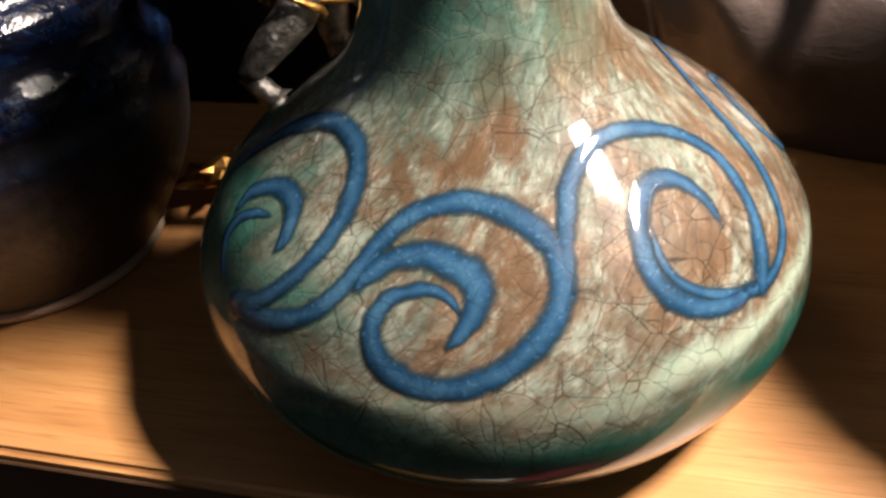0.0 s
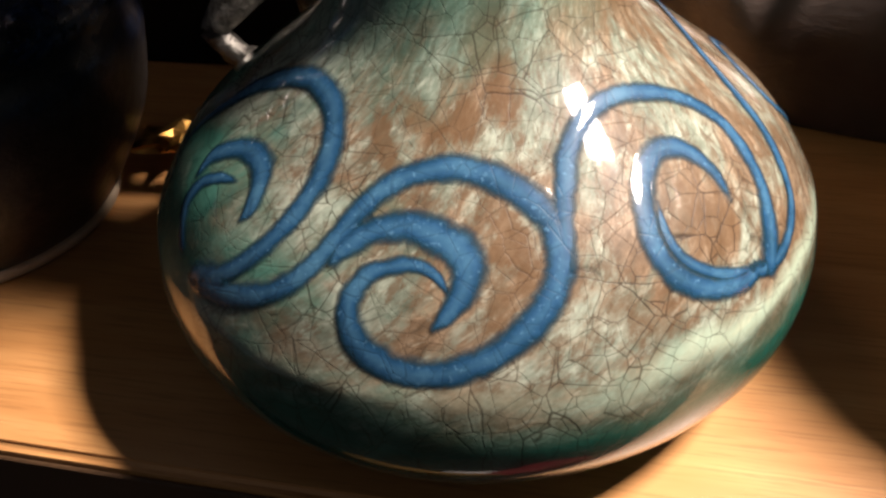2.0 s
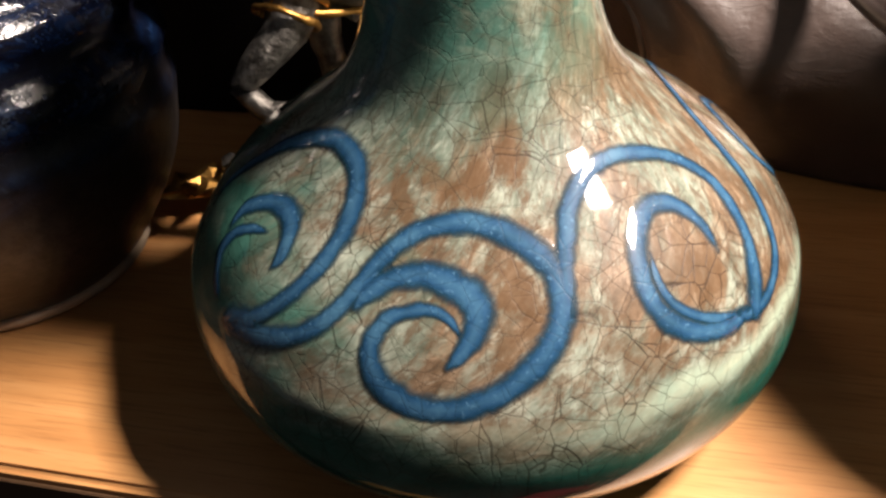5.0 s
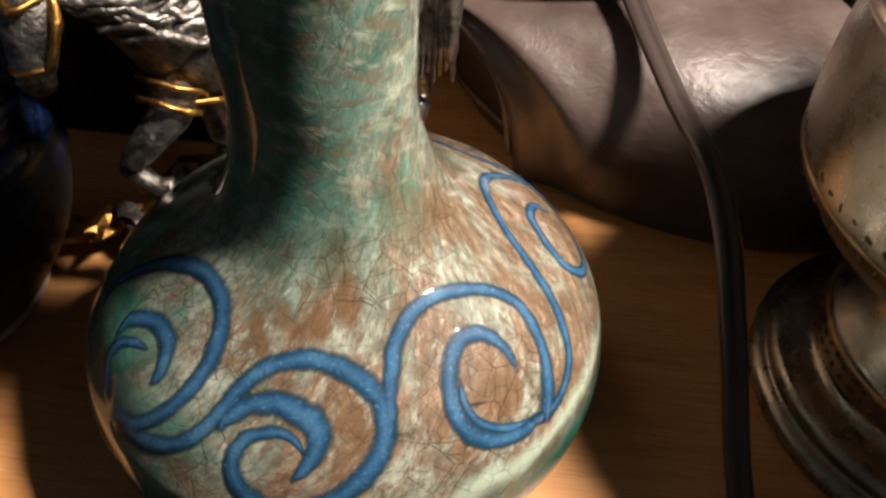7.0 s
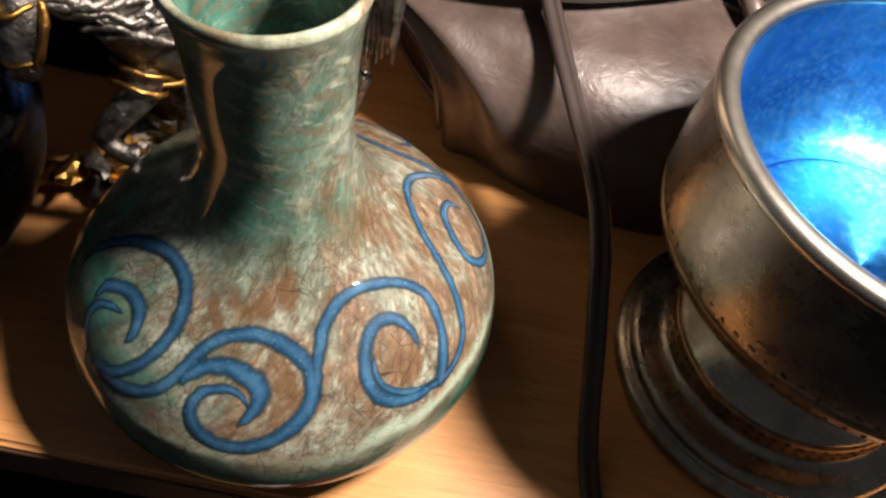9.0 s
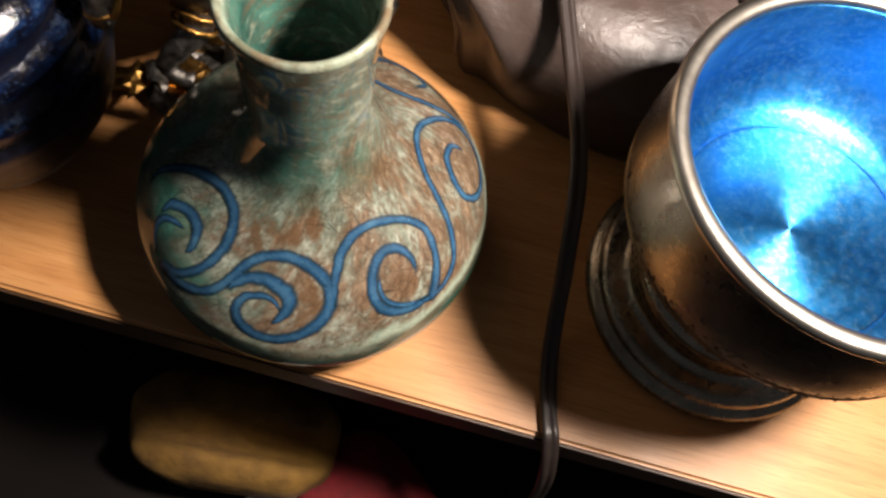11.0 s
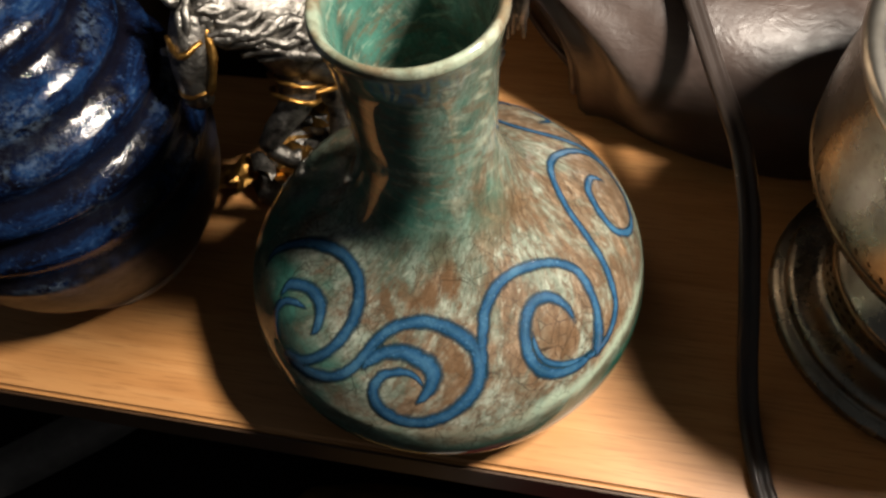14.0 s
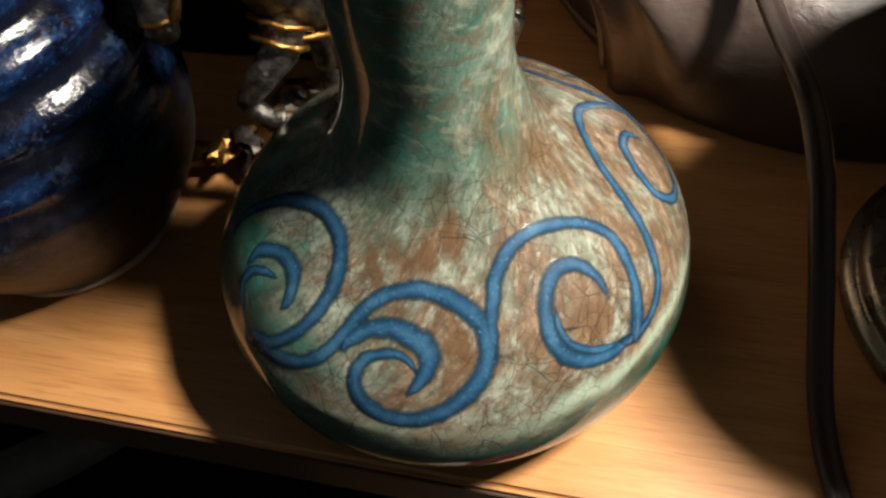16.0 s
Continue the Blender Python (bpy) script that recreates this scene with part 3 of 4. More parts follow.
part("body", lathe([(0.0, 0.002), (0.0240, 0.0018), (0.0270, 0.003), (0.0325, 0.010), (0.0385, 0.020), (0.0415, 0.030), (0.0428, 0.043), (0.0400, 0.060), (0.0355, 0.075), (0.0280, 0.090),
                    (0.0200, 0.105), (0.0165, 0.120), (0.0165, 0.136), (0.0185, 0.145), (0.0175, 0.1465), (0.0150, 0.140), (0.0140, 0.120), (0.0, 0.110)], 128, 8, throwing_rings), COBALT, bottle)
part("foot_ring", lathe([(0.0235, 0.0004), (0.0262, 0.0), (0.0276, 0.0010), (0.0279, 0.0026), (0.0262, 0.0032), (0.0236, 0.0028)], 96, 2), BARE_CLAY, bottle, "bare pale clay foot ring")

# ---- the pewter bowl on a foot ----
bowl = thing("pedestal_bowl", (0.1315, -0.0155, 0), "tarnished pewter pedestal bowl with a blue anodised inside", "bowl")
part("foot", lathe([(0.0, 0.001), (0.036, 0.0), (0.0424, 0.0), (0.0438, 0.0016), (0.0433, 0.0038), (0.0416, 0.0048), (0.0406, 0.0052), (0.0403, 0.0062), (0.0408, 0.0076), (0.0398, 0.0092), (0.0372, 0.0100),
                    (0.0338, 0.0106), (0.0320, 0.0120), (0.0316, 0.0150), (0.0314, 0.0200), (0.0300, 0.0216), (0.0272, 0.0250), (0.0250, 0.0300), (0.0238, 0.0360), (0.0236, 0.0400), (0.0, 0.0400)], 112, 3), PEWTER, bowl)
part("stem_band", lathe([(0.0312, 0.0128), (0.0320, 0.0128), (0.0324, 0.0140), (0.0321, 0.0160), (0.0323, 0.0180), (0.0319, 0.0196), (0.0311, 0.0198)], 96, 2), WORN_GILT, bowl, "worn gilt stamped band")
CUP = [(0.0, 0.0390), (0.0230, 0.0390), (0.0290, 0.0425), (0.0385, 0.0470), (0.0457, 0.0525), (0.0492, 0.0595), (0.0498, 0.0675), (0.0490, 0.0785), (0.0478, 0.0875), (0.0476, 0.0897),
       (0.0462, 0.0902), (0.0456, 0.0880), (0.0468, 0.0770), (0.0468, 0.0680), (0.0455, 0.0610), (0.0415, 0.0530), (0.0340, 0.0488), (0.0, 0.0488)]
part("cup", lathe(CUP, 128, 4), PEWTER, bowl)
part("cup_band", lathe([(0.0470, 0.0567), (0.0483, 0.0567), (0.0490, 0.0580), (0.0495, 0.0594), (0.0498, 0.0608), (0.0478, 0.0609)], 128, 2), WORN_GILT, bowl, "worn gilt band with stamped marks")
part("rim", lathe([(0.0452, 0.0890), (0.0472, 0.0884), (0.0490, 0.0892), (0.0494, 0.0908), (0.0486, 0.0922), (0.0466, 0.0924), (0.0448, 0.0916), (0.0444, 0.0902)], 128, 2), BRIGHT, bowl, "bright rolled rim")
part("lining", lathe([(0.0, 0.0508), (0.0310, 0.0508), (0.0322, 0.0516), (0.0334, 0.0510), (0.0392, 0.0530), (0.0438, 0.0600), (0.0454, 0.0680), (0.0452, 0.0775), (0.0444, 0.0884),
                      (0.0449, 0.0888), (0.0458, 0.0775), (0.0460, 0.0680), (0.0446, 0.0602), (0.0397, 0.0522), (0.0, 0.0496)], 128, 4), BLUE, bowl, "dusty blue anodised lining with a turned centre")


def stamped(name, count, radius, height, size, lean):
    """A row of small dark stamped marks round the bowl."""
    bm = bmesh.new()
    blob(bm, (0, 0, 0), size, (0, 0, 0), 0, 6)
    blob(bm, (0, size[1] * 0.7, -size[2] * 0.6), (size[0], size[1] * 0.6, size[2] * 0.7), (0, 0, 0), 0, 6)
    first = part(name, bm, STUD, bowl)
    for k in range(count):
        a = 2 * math.pi * k / count
        one = first if k == 0 else new(name, first.data)
        one.parent = bowl
        one.location = (radius * math.cos(a), radius * math.sin(a), height + 0.0002 * (k % 3))
        one.rotation_euler = (lean + 0.5 * math.sin(k * 2.3), 0, a)
        one.scale = (1.0, 0.85 + 0.3 * math.sin(k * 1.7), 0.85 + 0.3 * math.cos(k * 2.9))


stamped("stud", 84, 0.0496, 0.0632, (0.0003, 0.0008, 0.0009), 0.3)
stamped("mark", 84, 0.0492, 0.0585, (0.0003, 0.0006, 0.0008), -0.4)
stamped("band_mark", 64, 0.0323, 0.0178, (0.0003, 0.0009, 0.0006), 0.5)
stamped("band_mark", 64, 0.0322, 0.0148, (0.0003, 0.0009, 0.0006), 0.5)

# ---- the dark leather bag ----
bag = thing("bag", (0, 0, 0), "dark brown leather bag with seams and a soft folded top", "bag")


def bag_skin():
    bm = bmesh.new()
    rings = []
    turns = 180
    prof = glide([(0.0, -0.10, 0.0), (0.0, -0.055, 0.001), (0.0, -0.02, 0.008), (0.0, 0.02, 0.018), (0.02, 0.05, 0.0265), (0.11, 0.06, 0.0345), (0.36, 0.045, 0.0425), (0.68, 0.02, 0.0485), (1.0, 0.0, 0.0515), (1.06, -0.02, 0.0540), (1.10, -0.03, 0.0565),
                  (1.3, 0.02, 0.0640), (1.6, 0.02, 0.0700), (1.9, 0.0, 0.0720), (2.0, 0.0, 0.0722)], 5)
    for mixed, swell, z in prof:
        ring = []
        for k in range(turns):
            a = 2 * math.pi * k / turns
            f = min(mixed, 1.0)
            shrink = 1.0 if mixed <= 1 else max(0.02, 1.0 - (mixed - 1.0) * 0.98)
            cx, cy = 0.125 + (0.078 - 0.125) * f, 0.130
            ra, rb = (0.100 + (0.080 - 0.100) * f) * shrink, (0.102 + (0.060 - 0.102) * f) * shrink
            deg = math.degrees(a) % 360
            seam = math.exp(-((deg - 219) / 3.0) ** 2) * 0.0045 + math.exp(-((deg - 305) / 3.5) ** 2) * 0.003 + math.exp(-((deg - 230) / 5.0) ** 2) * 0.0045 * min(1.0, z / 0.02)
            inset = -0.006 / (1 + math.exp((deg - 214) / 1.6)) if 120 < deg < 300 else 0.0
            fold = 0.0014 * noise.noise(Vector((math.cos(a) * 2.2, math.sin(a) * 2.2, z * 30)))
            grow = 1 + 0.35 * swell * (mixed <= 1.06)
            extra = (seam + inset + fold) * shrink
            ring.append(bm.verts.new((cx + (ra * grow + extra) * math.cos(a), cy + (rb * grow + extra) * math.sin(a), z + (0.002 * noise.noise(Vector((math.cos(a) * 3, math.sin(a) * 3, mixed * 3))) if mixed > 1.06 else 0))))
        rings.append(ring)
    for low, high in zip(rings, rings[1:]):
        for k in range(turns):
            bm.faces.new((low[k], low[(k + 1) % turns], high[(k + 1) % turns], high[k]))
    bm.faces.new(rings[0])
    bm.faces.new(rings[-1])
    return bm


part("skin", bag_skin(), LEATHER, bag)


def bag_point(deg, mixed, swell, z, lift):
    a = radians(deg)
    cx = 0.125 + (0.078 - 0.125) * mixed
    ra, rb = 0.100 - 0.020 * mixed, 0.102 - 0.042 * mixed
    grow = 1 + 0.35 * swell
    return (cx + (ra * grow + lift) * math.cos(a), 0.130 + (rb * grow + lift) * math.sin(a), z)


for deg in (217, 305):
    steps = [(0.0, -0.02, 0.008), (0.0, 0.02, 0.018), (0.02, 0.05, 0.0265), (0.11, 0.06, 0.0345), (0.36, 0.045, 0.0425), (0.68, 0.02, 0.0485), (1.0, 0.0, 0.0515)]
    part("seam", sweep(bmesh.new(), glide([bag_point(deg, *p, 0.0028) for p in steps], 5), disc_section(0.0013, 8)), LEATHER, bag, "stitched raised leather seam")
part("piping", sweep(bmesh.new(), [bag_point(d, 0.015, 0.005, 0.0100, 0.0008 if d > 217 else -0.0045) for d in range(150, 214, 3)], disc_section(0.0012, 8)), PIPING, bag, "brown leather piping")

# ---- the twin-core cords ----
TWIN = [(0.0013 + 0.0014 * math.cos(a), 0.0014 * math.sin(a)) for a in np.linspace(-2.35, 2.35, 11)] + [(-0.0013 - 0.0014 * math.cos(a), -0.0014 * math.sin(a)) for a in np.linspace(-2.35, 2.35, 11)]


def cord(name, points, label, flat):
    ob = part(name, sweep(bmesh.new(), glide(points, 12), TWIN, flat=Vector(flat)), CORD, None)
    return tagged(ob, label, "cable")


cord("power_cord", [(0.060, 0.26, 0.19), (0.061, 0.16, 0.115), (0.065, 0.095, 0.072), (0.0695, 0.065, 0.057), (0.0735, 0.035, 0.0480), (0.0750, 0.012, 0.0460), (0.0755, -0.002, 0.0390), (0.0755, -0.012, 0.0295), (0.0755, -0.022, 0.0190),
                    (0.0752, -0.032, 0.0088), (0.0743, -0.044, 0.0030), (0.0738, -0.058, 0.0020), (0.0745, -0.068, 0.0005), (0.076, -0.076, -0.014), (0.080, -0.079, -0.05), (0.084, -0.080, -0.09), (0.085, -0.080, -0.1235)],
     "dark brown flat twin power cord hanging over the shelf edge", (0, -0.5, 0.86))
cord("coiled_cord", [(-0.010, 0.135, 0.056), (0.000, 0.106, 0.0575), (0.018, 0.088, 0.0580), (0.042, 0.0755, 0.0580), (0.072, 0.0710, 0.0580), (0.100, 0.0745, 0.0580), (0.126, 0.0830, 0.0600), (0.146, 0.102, 0.064), (0.150, 0.130, 0.068)],
     "dark brown flat twin cord lying round the bag", (0, -0.6, 0.8))

cord("coiled_cord", [(0.112, 0.120, 0.074), (0.110, 0.098, 0.072), (0.114, 0.084, 0.069), (0.122, 0.0785, 0.0665), (0.132, 0.0770, 0.0650), (0.146, 0.0800, 0.0645), (0.160, 0.094, 0.0650)],
     "dark brown flat twin cord looped on the bag", (0, -0.6, 0.8))
part("handle_tab", sweep(bmesh.new(), glide([(0.127, 0.088, 0.053), (0.1285, 0.080, 0.0570), (0.1298, 0.073, 0.0565), (0.1312, 0.066, 0.0520), (0.1322, 0.061, 0.0460)], 6), disc_section(0.0030, 12)), LEATHER, bag, "rolled leather handle end")

# ---- the mounted figurine ----
def figurine():
    bm = bmesh.new()

    def limb(points, radii, mat=0, n=10):
        radii = list(radii)
        path = glide(points, 5)
        sweep(bm, path, disc_section(1.0, n), lambda u: float(np.interp(u, np.linspace(0, 1, len(radii)), radii)), mat=mat)

    # rocky base
    blob(bm, (-0.022, 0.056, 0.003), (0.042, 0.020, 0.006), (0, 0, 20), 0, 18)
    for k in range(16):
        a = k * 2.4
        blob(bm, (-0.024 + 0.034 * math.cos(a) * (0.5 + 0.5 * (k % 3) / 2), 0.055 + 0.014 * math.sin(a), 0.006), (0.0095, 0.0060, 0.0030), (9 * k % 40, 13 * k % 30, 37 * k), 2 if k % 3 else 3, 12, 1.1)
    for k in range(5):
        blob(bm, (-0.068 + 0.006 * k, 0.046 - 0.002 * (k % 2), 0.007 + 0.002 * (k % 3)), (0.0070, 0.0040, 0.0022), (15 * k % 50, 10 * k, 25 + 40 * k), 2 if k != 2 else 3, 12, 1.1)
    # horse: barrel, chest, neck, head
    limb([(-0.036, 0.045, 0.062), (-0.026, 0.050, 0.060), (-0.008, 0.060, 0.058), (0.008, 0.068, 0.058), (0.016, 0.072, 0.055)], [0.0110, 0.0150, 0.0140, 0.0150, 0.0080], 0, 18)
    limb([(-0.032, 0.047, 0.064), (-0.040, 0.044, 0.074), (-0.047, 0.039, 0.080), (-0.053, 0.034, 0.081)], [0.0135, 0.0108, 0.0075, 0.0052], 0, 16)
    limb([(-0.052, 0.035, 0.081), (-0.0545, 0.030, 0.076), (-0.0555, 0.027, 0.069), (-0.0555, 0.026, 0.064)], [0.0054, 0.0052, 0.0041, 0.0037], 0, 14)
    # ears, forelock, eyes, nostrils and jaw
    limb([(-0.0545, 0.0355, 0.0845), (-0.0562, 0.0344, 0.0868), (-0.0574, 0.0340, 0.0882)], [0.0016, 0.0016, 0.0004], 0, 8)
    limb([(-0.0500, 0.0375, 0.0860), (-0.0508, 0.0370, 0.0885), (-0.0517, 0.0366, 0.0902)], [0.0016, 0.0015, 0.0004], 0, 8)
    for k in range(2):
        limb([(-0.0520, 0.0350, 0.0868), (-0.0540 + 0.0016 * k, 0.0305, 0.0845), (-0.0548 + 0.0018 * k, 0.0275, 0.0800)], [0.0013, 0.0011, 0.0003], 0, 6)
    for side in (-1, 1):
        blob(bm, (-0.0553 + side * 0.0044, 0.0290, 0.0770), (0.0013, 0.0012, 0.0011), (0, 0, 0), 0, 8)
        blob(bm, (-0.0556 + side * 0.0022, 0.0235, 0.0652), (0.0010, 0.0012, 0.0010), (0, 0, 0), 0, 8)
        blob(bm, (-0.0545 + side * 0.0026, 0.0315, 0.0735), (0.0026, 0.0034, 0.0040), (20, 0, 0), 0, 10)
    blob(bm, (-0.0555, 0.0258, 0.0640), (0.0036, 0.0034, 0.0030), (0, 0, 0), 0, 12)
    # mane: wavy locks that hug the arched neck
    dice = random.Random(5)
    root, poll = Vector((-0.0320, 0.0470, 0.0640)), Vector((-0.0520, 0.0350, 0.0815))
    axis = (poll - root).normalized()
    top = Vector((0.3, -0.45, 0.85))
    top = (top - axis * top.dot(axis)).normalized()
    out = axis.cross(top)
    for k in range(36):
        u0, f0 = 0.35 + 0.75 * dice.random(), -1.5 + 2.6 * dice.random()
        line = []
        for j in range(5):
            u = u0 - 0.11 * j
            f = f0 + 0.16 * j + 0.13 * math.sin(1.9 * j + 0.35 * k)
            r = 0.0138 - 0.0085 * min(max(u, 0), 1) - 0.0002 + 0.0008 * dice.random()
            line.append(root + (poll - root) * u + (top * math.cos(f) + out * math.sin(f)) * r)
        limb(line, [0.0007, 0.0013, 0.0015, 0.0011, 0.0003], 0, 7)
    # bridle, and bands round the raised foreleg
    def band(at, axis, radius, thick):
        turn = Vector(axis).normalized().to_track_quat("Z", "Y")
        path = [Vector(at) + turn @ Vector((radius * math.cos(t), radius * math.sin(t), 0)) for t in np.linspace(0, 6.2832, 20)]
        sweep(bm, path, disc_section(thick, 6), flat=turn @ Vector((0, 0, 1)), mat=1)

    band((-0.0556, 0.0264, 0.0668), (0, 0.15, 1), 0.0038, 0.0006)
    limb([(-0.0492, 0.0318, 0.0815), (-0.0490, 0.0278, 0.0760), (-0.0500, 0.0248, 0.0705), (-0.0518, 0.0238, 0.0668)], [0.0009, 0.0012, 0.0009, 0.0008], 1, 8)
    limb([(-0.0585, 0.0300, 0.0800), (-0.0552, 0.0242, 0.0790), (-0.0500, 0.0275, 0.0795)], [0.0007, 0.0008, 0.0007], 1, 8)
    band((-0.0353, 0.0405, 0.0525), (0.35, 0.6, 0.9), 0.0074, 0.0007)
    band((-0.0365, 0.0380, 0.0490), (0.35, 0.6, 0.9), 0.0066, 0.0007)
    # gold hem of the chest armour, and long locks that fall from the crest over it
    limb([(-0.0385, 0.0365, 0.0535), (-0.0300, 0.0378, 0.0495), (-0.0200, 0.0428, 0.0482), (-0.0080, 0.0500, 0.0475)], [0.0008, 0.0010, 0.0010, 0.0008], 1, 8)
    limb([(-0.0210, 0.0455, 0.0740), (-0.0190, 0.0400, 0.0660), (-0.0185, 0.0390, 0.0580), (-0.0195, 0.0425, 0.0500)], [0.0008, 0.0010, 0.0010, 0.0008], 1, 8)
    crest = [Vector(p) for p in ((-0.0535, 0.0335, 0.0835), (-0.0480, 0.0372, 0.0870), (-0.0400, 0.0412, 0.0850), (-0.0300, 0.0450, 0.0775), (-0.0200, 0.0500, 0.0725))]
    spine = [Vector(p) for p in glide(crest, 10)]
    for k in range(28):
        at, length, fall = dice.randint(0, 16), dice.randint(16, 26), 0.3 + 1.1 * dice.random()
        line = []
        for j in range(6):
            p = spine[min(at + length * j // 5, len(spine) - 1)]
            d = fall * (j / 5) ** 1.2
            line.append(p + Vector((0.0008 * math.sin(2.1 * j + k), -0.0072 * d - 0.0006, -0.0088 * d + 0.0010 * math.sin(1.7 * j + 2 * k))))
        limb(line, [0.0006, 0.0010, 0.0011, 0.0010, 0.0008, 0.0003], 0, 7)
    # legs
    limb([(-0.034, 0.043, 0.056), (-0.037, 0.037, 0.047), (-0.0450, 0.0315, 0.0400), (-0.0455, 0.0310, 0.0370), (-0.042, 0.030, 0.0330), (-0.0385, 0.030, 0.0320)], [0.0070, 0.0046, 0.0028, 0.0026, 0.0022, 0.0030])
    limb([(-0.030, 0.053, 0.054), (-0.032, 0.054, 0.040), (-0.031, 0.055, 0.024), (-0.033, 0.054, 0.008)], [0.0055, 0.0038, 0.0024, 0.0032])
    limb([(0.008, 0.063, 0.056), (0.011, 0.061, 0.042), (0.016, 0.064, 0.026), (0.011, 0.062, 0.007)], [0.0080, 0.0050, 0.0026, 0.0034])
    limb([(0.010, 0.074, 0.054), (0.014, 0.075, 0.040), (0.020, 0.076, 0.024), (0.014, 0.075, 0.006)], [0.0075, 0.0048, 0.0026, 0.0034])
    # tail in strands
    for k in range(7):
        d = (k - 3) * 0.0013
        limb([(0.014, 0.072, 0.063), (0.0195 + d * 0.4, 0.0745 + d * 0.5, 0.0665), (0.0240 + d, 0.0735 - d * 0.6, 0.058), (0.0235 + d * 0.9, 0.0725 - d, 0.044), (0.0225 + d * 1.3, 0.0715, 0.030 + 0.0015 * (k % 3))], [0.0028, 0.0026, 0.0022, 0.0017, 0.0006], 0, 7)
    # saddle cloth, rider's skirt, torso, arms and legs
    blob(bm, (-0.011, 0.059, 0.069), (0.0135, 0.0150, 0.0065), (0, 0, 28), 0, 16)
    path = [(-0.011 + 0.0140 * math.cos(t), 0.059 + 0.0155 * math.sin(t), 0.0685) for t in np.linspace(0, 6.28, 26)]
    sweep(bm, path, disc_section(0.0009, 6), mat=1)
    limb([(-0.011, 0.060, 0.068), (-0.011, 0.0605, 0.078), (-0.011, 0.061, 0.092), (-0.011, 0.062, 0.104)], [0.0095, 0.0070, 0.0090, 0.0075], 0, 16)
    for k in range(10):
        a = k * 0.628
        limb([(-0.011 + 0.005 * math.cos(a), 0.060 + 0.005 * math.sin(a), 0.078), (-0.011 + 0.008 * math.cos(a), 0.060 + 0.008 * math.sin(a), 0.0690)], [0.0016, 0.0026], 0, 6)
    for k in range(5):
        h = 0.083 + 0.0042 * k
        r = float(np.interp(h, (0.078, 0.092, 0.104), (0.0072, 0.0090, 0.0076)))
        sweep(bm, [(-0.011 + r * math.cos(t), 0.0608 + r * math.sin(t), h + 0.0008 * math.sin(3 * t + k)) for t in np.linspace(0, 6.28, 24)], disc_section(0.0008, 6), mat=1 if k == 4 else 0)
    path = [(-0.011 + 0.0076 * math.cos(t), 0.0605 + 0.0076 * math.sin(t), 0.0785) for t in np.linspace(0, 6.28, 20)]
    sweep(bm, path, disc_section(0.0011, 6), mat=1)
    limb([(-0.015, 0.061, 0.100), (-0.024, 0.061, 0.094), (-0.032, 0.060, 0.0885), (-0.040, 0.0588, 0.0825), (-0.044, 0.058, 0.0795)], [0.0036, 0.0034, 0.0030, 0.0026, 0.0028])
    for at, r in (((-0.040, 0.0588, 0.0825), 0.0034), ((-0.0415, 0.0585, 0.0813), 0.0032)):
        blob(bm, at, (0.0011, r, r), (0, -42, 0), 1, 10)
    limb([(-0.006, 0.062, 0.100), (0.001, 0.060, 0.090), (0.0005, 0.057, 0.079), (-0.003, 0.054, 0.074)], [0.0036, 0.0032, 0.0030, 0.0028])
    blob(bm, (0.0005, 0.0575, 0.080), (0.0036, 0.0036, 0.0014), (0, 0, 0), 1, 10)
    limb([(-0.013, 0.054, 0.070), (-0.020, 0.048, 0.062), (-0.022, 0.0465, 0.052), (-0.026, 0.045, 0.046)], [0.0042, 0.0040, 0.0030, 0.0028])
    blob(bm, (-0.0215, 0.0470, 0.0560), (0.0040, 0.0040, 0.0012), (0, 10, 0), 1, 10)
    blob(bm, (-0.011, 0.0625, 0.110), (0.0050, 0.0055, 0.0060), (0, 0, 0), 0, 14)
    # uneven, hand-finished casting
    for v in bm.verts:
        v.co += noise.noise_vector(v.co * 260) * 0.0006 + noise.noise_vector(v.co * 800) * 0.0003
    return bm


statue = part("figurine", figurine(), [SILVER, GOLD, GOLD, SILVER], None)
for face in statue.data.polygons:
    face.use_smooth = face.material_index < 2
tagged(statue, "antiqued silver mounted rider figurine with gold trim on a rocky base", "figurine")

# ---- the black box behind the figurine ----
box = thing("box", SHELF @ pose(-0.0385, 0.1235, 0), "black upright box with a pale bare cardboard side", "box")
part("cover", slab(bmesh.new(), (-0.300, 0.0, 0.0), (0.0, 0.060, 0.22), 0.001), SHADE_BOX_BLACK, box, smooth=False)
part("side_panel", slab(bmesh.new(), (0.0005, 0.002, 0.001), (0.0015, 0.058, 0.218), 0.0003), CARD, box, "pale cardboard side", smooth=False)

# ---- things in the dark under the shelf edge ----
def cushion(name, at, size, turn, material, label, category, crease=0.0):
    bm = bmesh.new()
    blob(bm, (0, 0, 0), (1, 1, 1), (0, 0, 0), 0, 40)
    for v in bm.verts:
        p = v.co.copy()
        sq = Vector([math.copysign(abs(c) ** 0.7, c) for c in p])
        dent = 1 - crease * math.exp(-((p.y + 0.15) / 0.16) ** 2) * (p.z > 0)
        wob = 1 + 0.06 * noise.noise(p * 2.3)
        v.co = Vector((sq.x * size[0] * wob, sq.y * size[1] * wob, max(sq.z * dent * wob, -0.8) * size[2]))
    ob = part(name, bm, material, None)
    ob.matrix_world = pose(at[0], at[1], at[2] + size[2] * 0.8, 0, 0, turn)
    return tagged(ob, label, category)


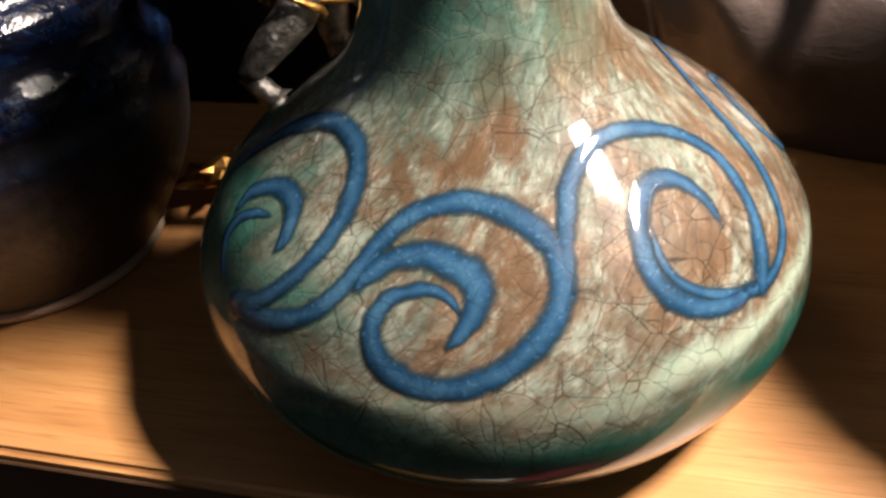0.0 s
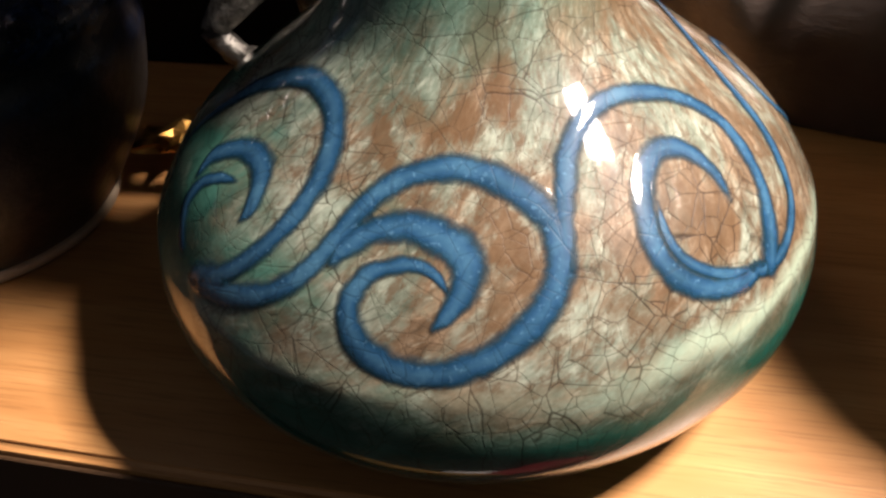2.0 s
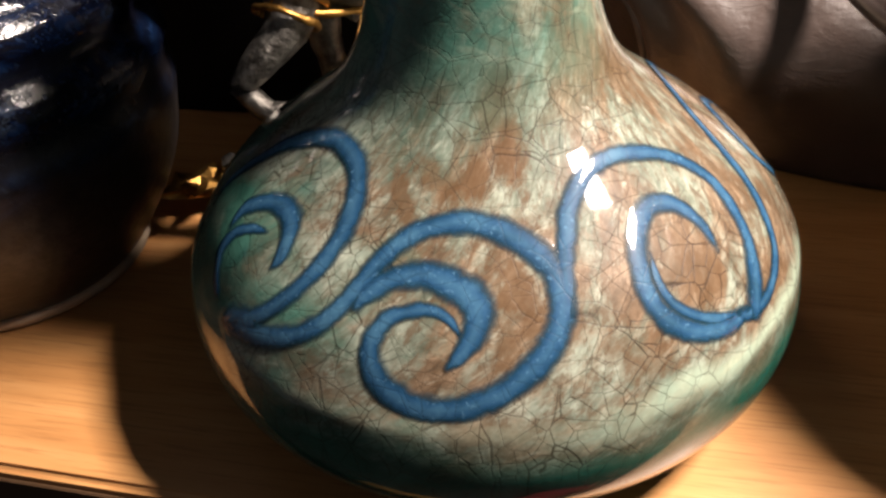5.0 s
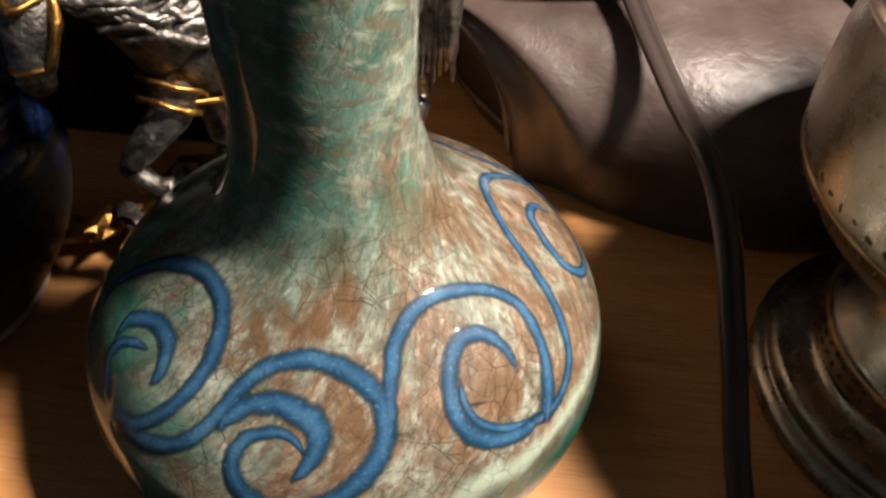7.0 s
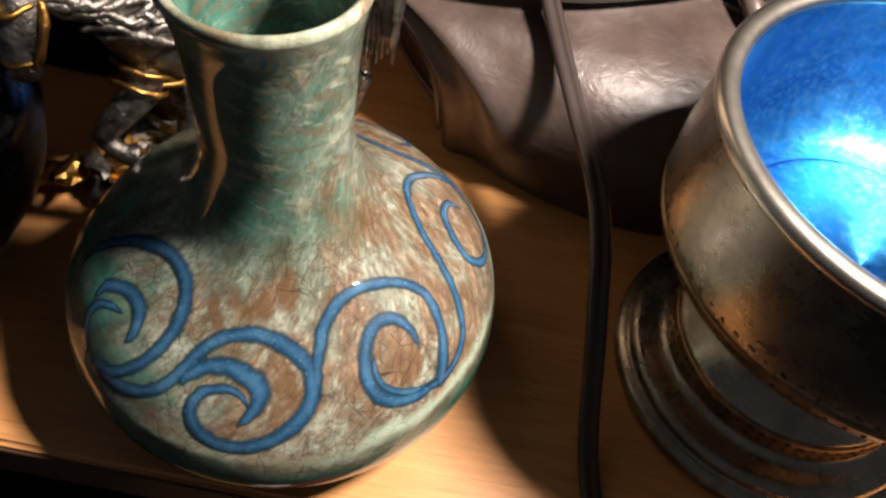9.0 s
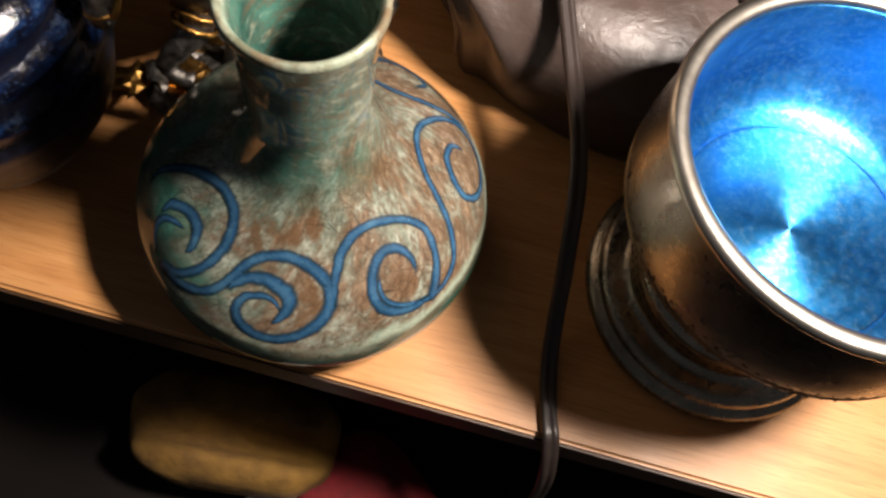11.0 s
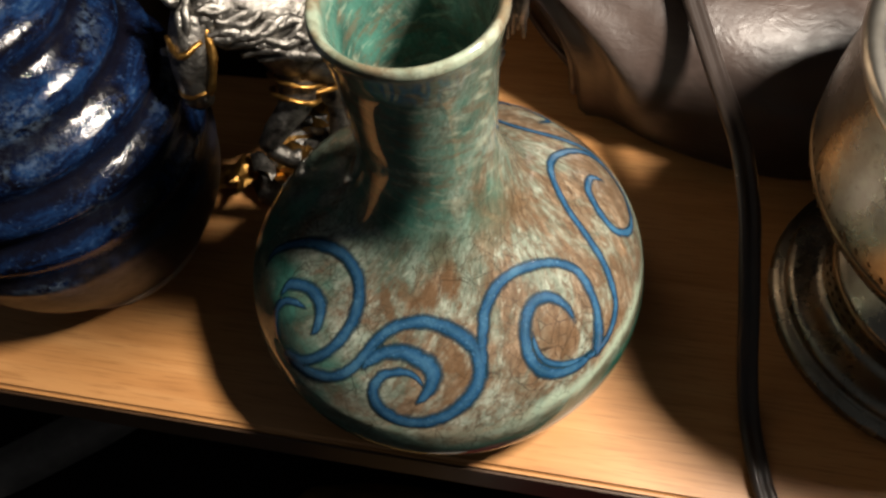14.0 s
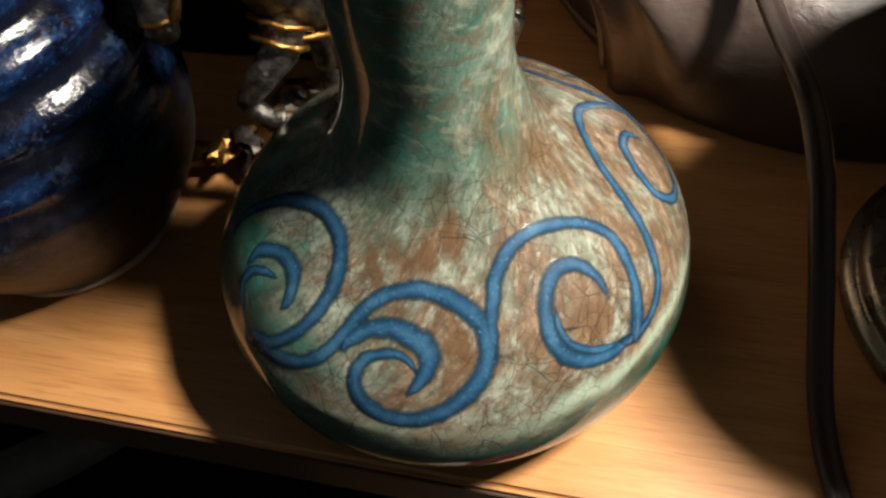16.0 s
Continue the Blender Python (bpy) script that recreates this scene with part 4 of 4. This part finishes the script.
cushion("plush_toy", (-0.034, -0.050, -0.125), (0.043, 0.024, 0.024), -8, YELLOW, "yellow plush toy with a crease lying in shade", "toy", 0.6)
cushion("red_cloth", (0.024, -0.078, -0.125), (0.026, 0.034, 0.011), 40, RED, "folded dark red cloth lying in shade", "cloth")
cushion("white_cloth", (-0.010, -0.082, -0.125), (0.020, 0.008, 0.009), -12, WHITE, "folded white cloth lying in shade", "cloth")
cushion("grey_cloth", (-0.178, 0.005, -0.125), (0.055, 0.009, 0.010), 26, GREY, "long folded grey cloth lying in shade", "cloth")
